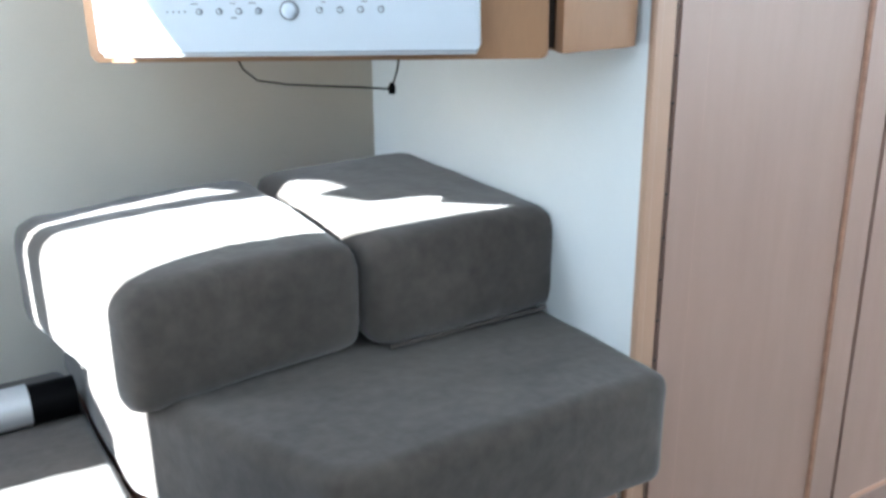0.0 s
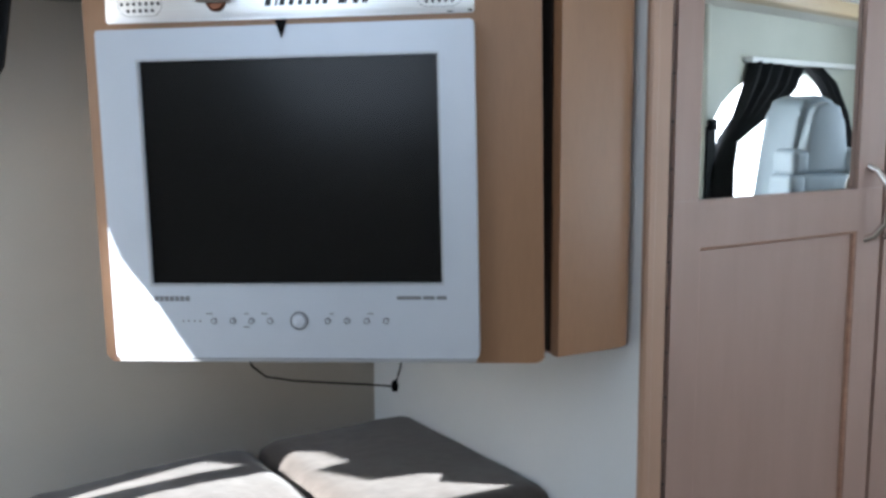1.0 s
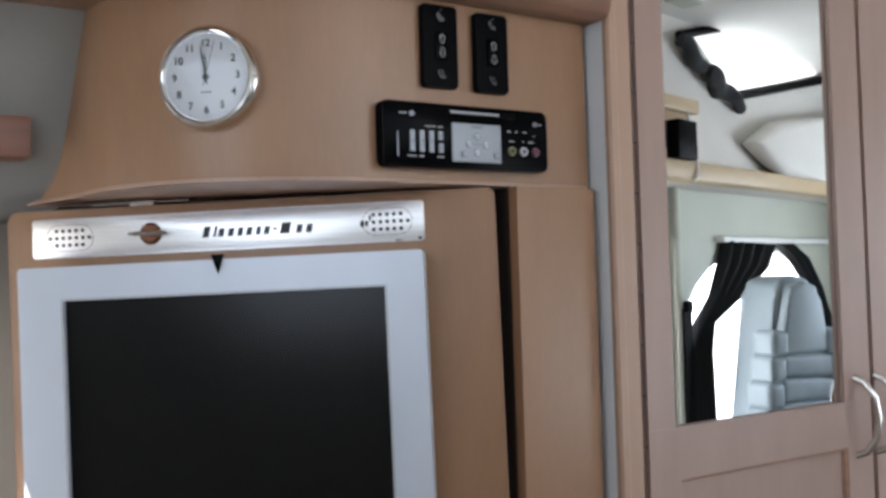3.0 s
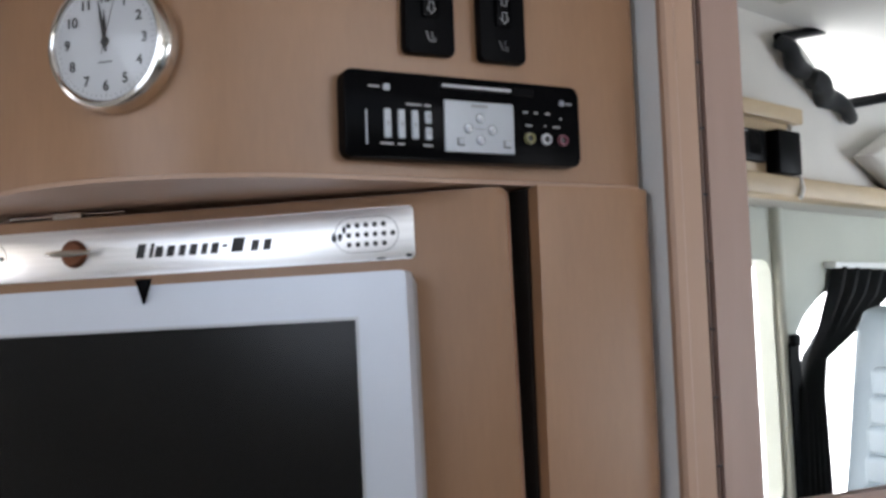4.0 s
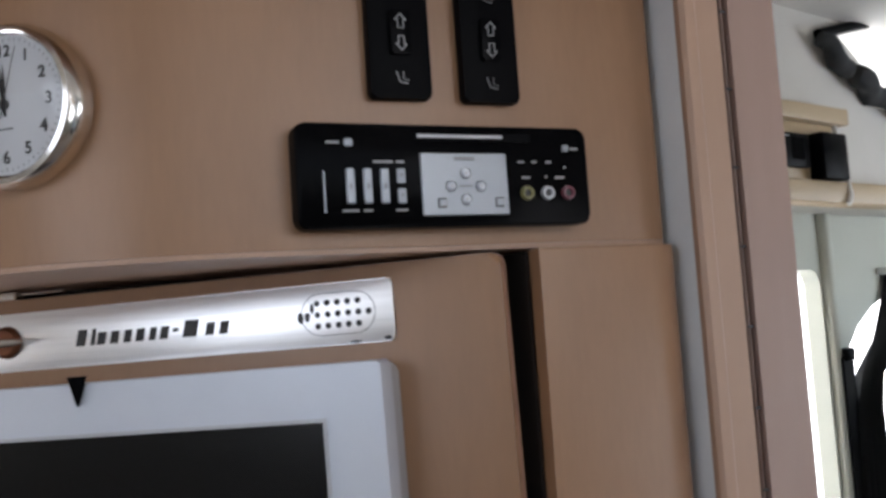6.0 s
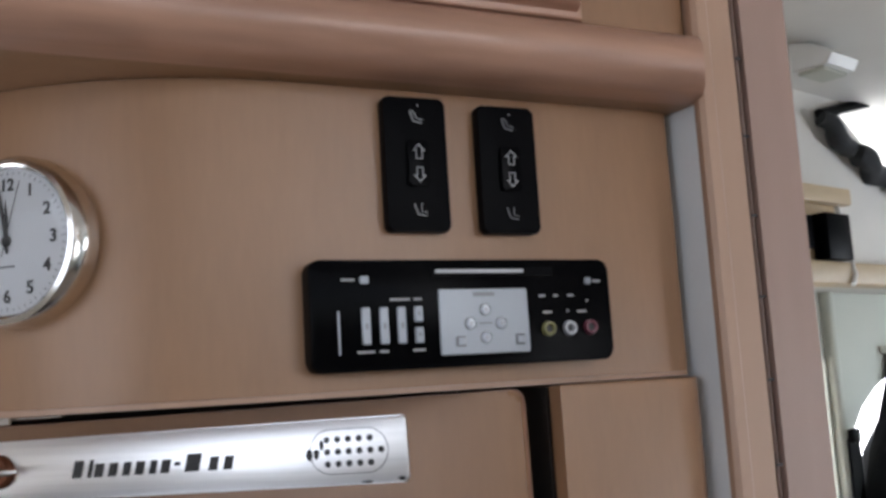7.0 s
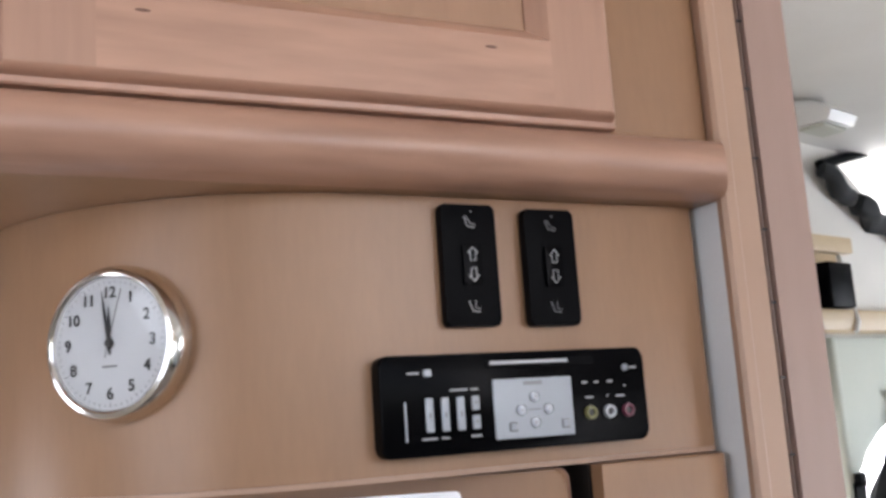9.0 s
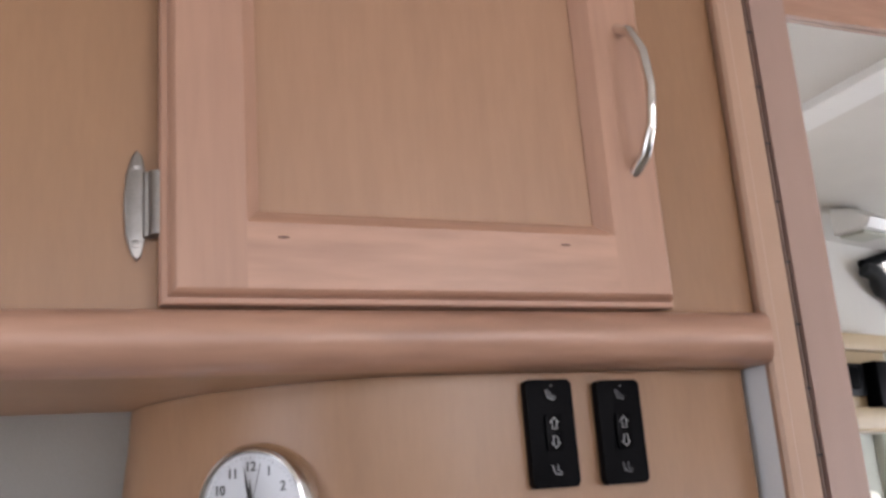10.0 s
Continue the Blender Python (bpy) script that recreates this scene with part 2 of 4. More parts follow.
def cushion(x0, x1, y0, y1, z0, z1, r, crown=0.012, outline=None):
    """A stuffed block with soft edges and a crowned top, slightly uneven."""
    bm = prism(outline, z0, z1) if outline else box(x0, x1, y0, y1, z0, z1)
    bmesh.ops.bevel(bm, geom=bm.edges[:], offset=r, segments=6, profile=0.55, affect="EDGES")
    bmesh.ops.subdivide_edges(bm, edges=[e for e in bm.edges if e.calc_length() > 0.05], cuts=18, use_grid_fill=True)
    cx, cy, cz = (x0 + x1) / 2, (y0 + y1) / 2, (z0 + z1) / 2
    for v in bm.verts:
        u, w, q = (v.co.x - cx) / (x1 - x0) * 2, (v.co.y - cy) / (y1 - y0) * 2, (v.co.z - cz) / (z1 - z0) * 2
        bulge = max(0, 1 - u * u) * max(0, 1 - w * w)
        if q > 0:
            v.co.z += crown * bulge
        if abs(w) > 0.7:
            v.co.y += math.copysign(0.5 * crown, w) * max(0, 1 - u * u) * max(0, 1 - q * q)
        v.co += 0.0024 * noise.noise_vector(v.co * 9)
        v.co += 0.0016 * noise.noise_vector(Vector((v.co.x * 34, v.co.y * 16, v.co.z * 12)))
    return bm


def oval(cx, cz, rx, rz, n=28, power=2.4):
    out = []
    for i in range(n):
        a = 2 * math.pi * i / n
        c, s = math.cos(a), math.sin(a)
        out.append((cx + rx * math.copysign(abs(c) ** (2 / power), c), cz + rz * math.copysign(abs(s) ** (2 / power), s)))
    return out


# ---- the shell of the van ----
ROOF, REAR, FAR_SIDE, FRONT = 1.93, -1.06, -1.92, 3.3
tagged(part("floor", box(REAR - 0.1, FRONT + 0.1, -2.6, 0.08, -0.06, 0.0), CARPET), "beige carpeted van floor", "floor", kind="structure")
tagged(part("ceiling", joined(box(REAR - 0.1, FRONT + 0.1, -2.6, 0.08, ROOF, ROOF + 0.05)), HEADLINER), "pale padded van ceiling", "ceiling", kind="structure")
tagged(part("wall_side", box(REAR, FRONT, 0.0, 0.05, 0, ROOF), WALL_CLOTH), "cream vinyl side wall behind the sofa", "wall", kind="structure")
tagged(part("wall_partition", prism([(-0.020, 0.0), (-0.0085, -0.6235), (-0.001, -0.6235), (-0.001, 0.0)], 0, 1.443), WALL_WHITE), "white vinyl partition panel beside the sofa", "wall", kind="structure")
# unseen opening, its outline traced back from the edges of the sun patch
rear_hole = [(-0.135, 0.72), (-0.305, 0.69), (-0.305, 0.50), (-0.42, 0.50), (-0.405, 0.94), (-0.368, 1.00), (-0.371, 1.063), (-0.405, 1.09), (-0.42, 1.21), (-0.39, 1.266), (-0.369, 1.295), (-0.355, 1.345), (-0.335, 1.30), (-0.325, 1.178), (-0.309, 1.142), (-0.235, 1.117), (-0.238, 1.147), (-0.182, 1.138), (-0.149, 1.119), (-0.16, 1.075), (-0.113, 1.05), (-0.14, 0.912)]
tagged(part("wall_rear", slab_with_hole([(0.05, 0), (-0.46, 0), (-0.46, ROOF), (0.05, ROOF)], rear_hole, REAR - 0.04, REAR, "x"), WALL_CLOTH), "cream rear wall with an opening shaped to cast the sun patch", "wall", kind="structure")
tagged(part("wall_rear_door", slab_with_hole([(-0.46, 0), (-2.6, 0), (-2.6, ROOF), (-0.46, ROOF)], [(-0.55, 1.09), (-1.36, 1.09), (-1.36, 1.59), (-0.55, 1.59)], REAR - 0.04, REAR, "x"), WALL_CLOTH), "cream rear door with a wide window", "wall", kind="structure")
# unseen panel, added only to keep direct sun out of this opening
blind = thing("sun_block", (REAR - 0.03, -0.955, 1.085), "unseen pale panel added to block the sun at the rear window", "blind")
part("cloth", box(REAR - 0.036, REAR - 0.030, -1.365, -0.545, 1.085, 1.595), HEADLINER, blind)
window_bar = part("window_bar", box(REAR - 0.03, REAR - 0.005, -0.199, -0.157, 0.70, 1.068), BLACK_MATT)
tagged(window_bar, "dark upright bar of the rear window", "window bar", kind="structure")
# assumed window out of view, set high to shade under the overhang
far_hole = [(-0.95, 1.33), (0.55, 1.33), (0.55, 1.79), (-0.95, 1.79)]
tagged(part("wall_far_side", slab_with_hole([(REAR, 0), (0.95, 0), (0.95, ROOF), (REAR, ROOF)], far_hole, FAR_SIDE - 0.04, FAR_SIDE, "y"), WALL_CLOTH), "unseen cream side wall with an assumed wide window", "wall", kind="structure")
tagged(part("wall_front", slab_with_hole([(0.05, 0), (-2.6, 0), (-2.6, ROOF), (0.05, ROOF)], [(-0.1, 0.85), (-1.7, 0.85), (-1.7, 1.55), (-0.1, 1.55)], FRONT, FRONT + 0.05, "x"), TRIM_GREY), "cab front with its windscreen opening", "wall", kind="structure")
tagged(part("ground", box(-60, 60, -60, 60, -0.62, -0.6), ASPHALT), "pale driveway outside the van", "ground", kind="structure")

# padded overhang of the upper side wall
prof = [(0.0, 1.272), (-0.27, 1.272), (-0.315, 1.278), (-0.345, 1.295), (-0.37, 1.33), (-0.395, 1.38), (-0.42, 1.43), (-0.46, 1.50), (-0.46, ROOF), (0.0, ROOF)]
tagged(part("wall_overhang", prism(prof, -0.70, -0.03, axis="x"), PADDING), "grey padded upper wall overhang", "wall", kind="structure")

# ---- corner cabinet with the screen door ----
corner_cabinet = thing("corner_cabinet", (-0.13, -0.3, 0.855), "maple laminate corner cabinet hung above the sofa", "cabinet")
DOOR_DIR = -37.7
# average in-plane tilt, set to fit the door to the camera's view
DOOR_TILT = Matrix.Translation((-0.25, 0, 1.06)) @ pose(0, 0, 0, 0, -1.0) @ Matrix.Translation((0.25, 0, -1.06))
DOOR = Matrix.Translation((-0.1413, -0.6139, 0)) @ pose(0, 0, 0, 0, 0, DOOR_DIR) @ DOOR_TILT
# in the door's own axes x runs to its free edge on the right, -y faces the room
body = [(-0.492, -0.275), (-0.150, -0.535), (-0.150, -0.475), (-0.1165, -0.475), (-0.1165, -0.610), (-0.036, -0.613), (-0.022, -0.609), (-0.012, -0.595), (-0.0125, -0.59), (-0.022, -0.003), (-0.42, -0.003)]
part("body", prism(body, 0.8635, 1.215, 0.0), LAMINATE, corner_cabinet)
# dark board and liners are added; their colour paints the gaps' shade
part("shade_board", prism([(-0.47, -0.285), (-0.155, -0.525), (-0.13, -0.50), (-0.118, -0.472), (-0.06, -0.472), (-0.06, -0.02), (-0.45, -0.02)], 1.216, 1.2723), GAP_SHADE, corner_cabinet, "added dark board painting the shade behind the door gap")
part("end_block", prism([(-0.1165, -0.475), (-0.1165, -0.603), (-0.036, -0.603), (-0.030, -0.475)], 1.2155, 1.2712), LAMINATE, corner_cabinet)
strip = [(-0.1195, -0.604), (-0.1195, -0.6155), (-0.040, -0.6175), (-0.027, -0.6160), (-0.018, -0.6115), (-0.0125, -0.603), (-0.0105, -0.588), (-0.0135, -0.575)]
part("front_strip", prism(strip, 0.8625, 1.2715, 0.0015), LAMINATE, corner_cabinet)
part("shade_liner", box(-0.1496, -0.1169, -0.510, -0.472, 0.8665, 1.2150), GAP_SHADE, corner_cabinet, "added dark liner painting the shade beside the door")
part("shade_liner", box(-0.1188, -0.1168, -0.598, -0.474, 0.8665, 1.2710), GAP_SHADE, corner_cabinet, "added dark liner painting the shade beside the door")
cab_door = part("door", prism(rounded(-0.481, 0.0, 0.855, 1.2662, 0.007), 0.0, 0.02, 0.004, "y", DOOR), LAMINATE, corner_cabinet)
part("edge_band", prism(rounded(-0.4815, 0.0005, 0.8545, 1.2667, 0.007), 0.006, 0.0145, 0.0, "y", DOOR), MAPLE, cab_door)
part("hinge_arm", joined(box(-0.40, -0.30, 0.012, 0.016, 1.2695, 1.272, 0.0008, 1, DOOR), box(-0.36, -0.335, 0.008, 0.018, 1.2665, 1.2730, 0.001, 1, DOOR)), CHROME, corner_cabinet, "bright metal stay arm")

plate = thing("speaker_plate", (-0.3, -0.45, 1.236), "brushed steel plate with speaker holes on the cabinet door", "plate")
part("sheet", prism(rounded(-0.4545, -0.0673, 1.2190, 1.2572, 0.003), -0.0025, -0.0003, 0.0006, "y", DOOR), STEEL, plate)
for cx in (-0.1025, -0.4165):
    for row in (-1, 0, 1):
        for c in range(-3, 4) if row == 0 else range(-2, 3):
            at = DOOR @ Matrix.Translation((cx + c * 0.0066, -0.0027, 1.2383 + row * 0.0070)) @ pose(0, 0, 0, 90)
            part("speaker_hole", lathe([(0, 0.0002), (0.0019, 0.0002), (0.0019, -0.0006)], 10, at), BLACK_INK, plate)
    ring = []
    for p, q in zip(rounded(cx - 0.0238, cx + 0.0238, 1.2255, 1.2512, 0.0126, 8), rounded(cx - 0.0238, cx + 0.0238, 1.2255, 1.2512, 0.0126, 8)[1:] + rounded(cx - 0.0238, cx + 0.0238, 1.2255, 1.2512, 0.0126, 8)[:1]):
        ring.append((p, q))
    part("outline", tube([DOOR @ Vector((p[0], -0.0025, p[1])) for p, q in ring] + [DOOR @ Vector((ring[0][0][0], -0.0025, ring[0][0][1]))], 0.0003, 5), GREY_INK, plate)
for dx, dz, w, h0 in ((-0.1268, 1.2372, 0.0020, 0.0036), (-0.1225, 1.2365, 0.0015, 0.0022), (-0.0715, 1.2212, 0.0025, 0.0013), (-0.092, 1.2202, 0.004, 0.0008), (-0.1190, 1.2425, 0.0013, 0.0032)):
    part("dent", prism(oval(dx, dz, w, h0, 10, 1.7), -0.0031, -0.0024, 0, "y", DOOR), BLACK_INK, plate, "small dark dent", smooth=False)
# name printed on the plate: plain slanted bars
x = -0.2835
for w, h0 in ((0.010, 0.0105), (0.004, 0.0105), (0.009, 0.008), (0.009, 0.008), (0.008, 0.008), (0.009, 0.008), (0.007, 0.008), (0.009, 0.008), (0.006, 0.0022), (0.015, 0.0105), (0.009, 0.008), (0.009, 0.008)):
    z = 1.2320 + (0.004 if h0 < 0.004 else 0)
    part("mark", prism([(x, z), (x + w * 0.62, z), (x + w * 0.62 + h0 * 0.25, z + h0), (x + h0 * 0.25, z + h0)], -0.0032, -0.0024, 0, "y", DOOR), BLACK_INK, plate, smooth=False)
    x += w + 0.0006
knob = thing("cabinet_latch", (-0.35, -0.40, 1.236), "dark bronze turn latch with a chrome bar", "latch")
KN = DOOR @ Matrix.Translation((-0.3345, -0.0026, 1.2385))
part("rosette", lathe([(0, 0.004), (0.008, 0.004), (0.0105, 0.002), (0.0108, 0.0)], 28, KN @ pose(0, 0, 0, 90)), BRASS_DARK, knob)
part("turn_bar", tube([KN @ Vector((a, -0.009, 0)) for a in (-0.019, -0.012, 0, 0.012, 0.019)], 0.002, 10, radii=[0.0012, 0.0022, 0.0028, 0.0022, 0.0012]), CHROME, knob)

# ---- monitor ----
monitor = thing("flat_monitor", (-0.33, -0.49, 0.87), "silver flat monitor with a dark screen on the cabinet door", "monitor")
MX0, MX1, MZ0, MZ1 = -0.4495, -0.0655, 0.8705, 1.2090
SX0, SX1, SZ0, SZ1 = -0.4055, -0.1018, 0.9490, 1.1768
part("bezel", slab_with_hole(rounded(MX0, MX1, MZ0, MZ1, 0.004), [(SX0, SZ0), (SX1, SZ0), (SX1, SZ1), (SX0, SZ1)], -0.043, -0.022, "y", DOOR), SILVER, monitor)
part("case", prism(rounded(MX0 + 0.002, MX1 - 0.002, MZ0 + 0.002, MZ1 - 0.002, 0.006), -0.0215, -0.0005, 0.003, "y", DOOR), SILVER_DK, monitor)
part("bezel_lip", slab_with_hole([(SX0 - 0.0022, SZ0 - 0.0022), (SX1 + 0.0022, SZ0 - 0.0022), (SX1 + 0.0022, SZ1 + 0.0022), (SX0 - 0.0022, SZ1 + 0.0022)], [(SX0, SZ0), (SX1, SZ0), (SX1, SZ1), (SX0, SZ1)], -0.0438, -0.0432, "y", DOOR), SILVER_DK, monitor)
part("screen", box(SX0 - 0.001, SX1 + 0.001, -0.0385, -0.030, SZ0 - 0.001, SZ1 + 0.001, m=DOOR), SCREEN, monitor, "switched-off black screen")
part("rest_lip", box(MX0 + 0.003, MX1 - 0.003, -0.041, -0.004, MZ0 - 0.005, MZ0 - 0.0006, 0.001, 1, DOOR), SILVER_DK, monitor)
part("power_button", lathe([(0, 0.0045), (0.005, 0.0042), (0.0072, 0.003), (0.0078, 0.0)], 28, DOOR @ Matrix.Translation((-0.2505, -0.0432, 0.9100)) @ pose(0, 0, 0, 90)), SILVER, monitor)
part("button_ring", lathe([(0.0081, 0.0), (0.0084, 0.0016), (0.0094, 0.0016), (0.0097, 0.0)], 28, DOOR @ Matrix.Translation((-0.2505, -0.0432, 0.9100)) @ pose(0, 0, 0, 90)), GREY_INK, monitor)
for bx in (-0.3412, -0.3210, -0.3011, -0.2813, -0.2206, -0.2003, -0.1801, -0.1601):
    part("button", lathe([(0, 0.002), (0.0019, 0.0018), (0.0024, 0.0)], 14, DOOR @ Matrix.Translation((bx, -0.0432, 0.9100)) @ pose(0, 0, 0, 90)), SILVER, monitor)
    part("button_rim", lathe([(0.0025, 0.0), (0.0026, 0.0008), (0.0033, 0.0008), (0.0034, 0.0)], 14, DOOR @ Matrix.Translation((bx, -0.0432, 0.9100)) @ pose(0, 0, 0, 90)), GREY_INK, monitor)
for bx in (-0.374, -0.368, -0.362, -0.356):
    part("indicator", lathe([(0, 0.0008), (0.0009, 0.0006), (0.0011, 0.0)], 8, DOOR @ Matrix.Translation((bx, -0.0432, 0.9100)) @ pose(0, 0, 0, 90)), GREY_INK, monitor)
for bx, bz, w, h0 in [(-0.3455, 0.9170, 0.007, 0.0012), (-0.3065, 0.9170, 0.005, 0.0012), (-0.287, 0.9170, 0.007, 0.0012), (-0.3065, 0.9030, 0.006, 0.0012), (-0.2165, 0.9170, 0.004, 0.0012), (-0.176, 0.9170, 0.006, 0.0012)]:
    part("mark", box(bx - w / 2, bx + w / 2, -0.0436, -0.0431, bz, bz + h0, m=DOOR), GREY_INK, monitor, smooth=False)
for k in range(7):
    bx = -0.404 + k * 0.0056
    part("mark", box(bx, bx + 0.0044, -0.0436, -0.0431, 0.931, 0.9362, m=DOOR), GREY_INK, monitor, smooth=False)
for bx, w in ((-0.148, 0.0245), (-0.1215, 0.012), (-0.1075, 0.010)):
    part("mark", box(bx, bx + w, -0.0436, -0.0431, 0.932, 0.9357, m=DOOR), GREY_INK, monitor, smooth=False)
part("top_catch", prism([(-0.2617, 1.2135), (-0.2497, 1.2135), (-0.2557, 1.1956)], -0.047, -0.0432, 0.0006, "y", DOOR), BLACK, monitor, "small dark wedge catch")

cable = [DOOR @ Vector(p) for p in ((-0.334, 0.03, 0.86), (-0.326, 0.03, 0.842), (-0.311, 0.03, 0.830), (-0.278, 0.03, 0.8255), (-0.238, 0.03, 0.8235), (-0.198, 0.03, 0.822), (-0.165, 0.03, 0.820), (-0.158, 0.03, 0.842), (-0.155, 0.03, 0.86))]
wire = thing("video_cable", cable[3], "thin black cable looped under the cabinet", "cable")
part("wire", tube(cable, 0.0011, 7), BLACK, wire)
part("plug", lathe([(0, -0.005), (0.0035, -0.005), (0.0042, 0.002), (0.002, 0.007), (0, 0.007)], 12, Matrix.Translation(cable[6])), BLACK, wire)

# ---- bowed panel above the screen door ----
bow = [(-0.0215, -0.02), (-0.0125, -0.5955), (-0.016, -0.6005), (-0.030, -0.603), (-0.27, -0.606)]
for i in range(1, 15):
    a = radians(90 * i / 14)
    bow.append((-0.27 - 0.203 * math.sin(a), -0.606 + 0.190 * (1 - math.cos(a))))
bow += [(-0.482, -0.36), (-0.50, -0.28), (-0.50, -0.02)]
fascia = thing("upper_fascia", (-0.2, -0.4, 1.273), "bowed maple laminate fascia panel over the cabinet", "panel")
part("panel", prism(bow, 1.2755, 1.4427, 0.0004), LAMINATE, fascia)
part("edge_band", prism(bow, 1.2725, 1.2753), MAPLE_PALE, fascia, "pale edge band along the bottom")

# ---- clock ----
def clock():
    face_at = Matrix.Translation((-0.4055, -0.5670, 1.3602)) @ pose(0, 0, 0, 0, 0, -44) @ pose(0, 0, 0, 90) @ Matrix.Scale(0.82, 4)
    ob = thing("wall_clock", (-0.402, -0.551, 1.31), "round white wall clock with a chrome rim", "clock")
    part("rim", lathe([(0.0, -0.016), (0.052, -0.016), (0.0545, -0.006), (0.0535, 0.002), (0.051, 0.0065), (0.048, 0.0075), (0.0462, 0.006), (0.0455, 0.002), (0.0, 0.0015)], 56, face_at), CHROME, ob)
    part("face", lathe([(0, 0.0022), (0.0452, 0.0022)], 48, face_at), CLOCK_FACE, ob)
    for h in range(1, 13):
        a = radians(90 - 30 * h)
        writing(str(h), 0.0108, BLACK_INK, ob, face_at @ Matrix.Translation((0.0345 * math.cos(a), 0.0345 * math.sin(a), 0.0026)), "numeral")
    for k in range(60):
        a = radians(6 * k)
        r0 = 0.0405 if k % 5 == 0 else 0.0415
        part("tick", box(r0, 0.043, -0.00025, 0.00025, 0.0023, 0.0027, m=face_at @ pose(0, 0, 0, 0, 0, math.degrees(a))), GREY_INK, ob, smooth=False)
    part("hour_hand", prism([(-0.0012, -0.005), (0.0012, -0.005), (0.0016, 0.012), (0, 0.026), (-0.0016, 0.012)], 0.0032, 0.0037, m=face_at @ pose(0, 0, 0, 0, 0, 1)), BLACK_INK, ob, smooth=False)
    part("minute_hand", prism([(-0.001, -0.008), (0.001, -0.008), (0.0012, 0.02), (0, 0.037), (-0.0012, 0.02)], 0.004, 0.0045, m=face_at @ pose(0, 0, 0, 0, 0, 9)), BLACK_INK, ob, smooth=False)
    part("second_hand", box(-0.0003, 0.0003, -0.010, 0.038, 0.0048, 0.0051, m=face_at @ pose(0, 0, 0, 0, 0, -16)), BLACK_INK, ob, smooth=False)
    part("hub", lathe([(0, 0.0065), (0.0025, 0.006), (0.0035, 0.004), (0.0035, 0.002)], 16, face_at), BLACK_INK, ob)
    part("maker_mark", box(-0.006, 0.006, -0.0165, -0.0152, 0.0023, 0.0027, m=face_at), GREY_INK, ob, smooth=False)
    glass = part("glass", lathe([(0, 0.0085), (0.03, 0.008), (0.0462, 0.0066)], 40, face_at), GLASS, ob)
    glass.visible_shadow = False


clock()

# ---- seat switches ----
def arrow(cx, cz, sign, m):
    s = 0.0046
    out = [(0, 1.0), (0.85, 0.1), (0.42, 0.1), (0.42, -0.9), (-0.42, -0.9), (-0.42, 0.1), (-0.85, 0.1)]
    ins = [(0, 0.80), (0.60, 0.20), (0.33, 0.20), (0.33, -0.81), (-0.33, -0.81), (-0.33, 0.20), (-0.60, 0.20)]
    o = [(cx + a * s, cz + sign * b * s) for a, b in out]
    i = [(cx + a * s, cz + sign * b * s) for a, b in ins]
    return slab_with_hole(o, i, -0.0005, 0.0, "y", m)


def seat_switch(x0, x1, z0, z1, group):
    ob = thing("seat_switch", ((x0 + x1) / 2, -0.608, z0), "black seat adjustment switch with white arrows", "switch", group)
    part("housing", prism(rounded(x0, x1, z0, z1, 0.003), -0.613, -0.6055, 0.0015, "y"), BLACK_MATT, ob)
    cx, cz = (x0 + x1) / 2, (z0 + z1) / 2
    part("rocker", prism(rounded(cx - 0.0062, cx + 0.0062, cz - 0.0128, cz + 0.0128, 0.0012), -0.616, -0.6132, 0.001, "y"), BLACK, ob)
    m = Matrix.Translation((0, -0.6161, 0))
    part("arrow", arrow(cx, cz + 0.0063, 1, m), WHITE_INK, ob, "white arrow outline", smooth=False)
    part("arrow", arrow(cx, cz - 0.0065, -1, m), WHITE_INK, ob, "white arrow outline", smooth=False)
    for dz, lean in ((0.0265, 1), (-0.0265, -1)):
        q = Matrix.Translation((cx, -0.6131, cz + dz))
        part("symbol", joined(tube([q @ Vector(p) for p in ((-0.003, 0, 0.004), (-0.001, 0, -0.002), (0.004, 0, -0.0028))], 0.00042, 6), tube([q @ Vector(p) for p in ((-0.0015 * lean, 0, 0.0042), (0.0012, 0, -0.0002), (0.0048, 0, -0.001))], 0.0003, 6)), GREY_INK if x0 > -0.17 else WHITE_INK, ob, smooth=False)
    part("pilot_dot", lathe([(0, 0.0004), (0.0005, 0.0004), (0.0005, 0)], 8, Matrix.Translation((cx + 0.002, -0.6131, z1 - 0.0045)) @ pose(0, 0, 0, 90)), WHITE_INK, ob)
    return ob


seat_switch(-0.2188, -0.1812, 1.3604, 1.4368, "seat switches")
seat_switch(-0.1602, -0.1232, 1.3598, 1.4352, "seat switches")

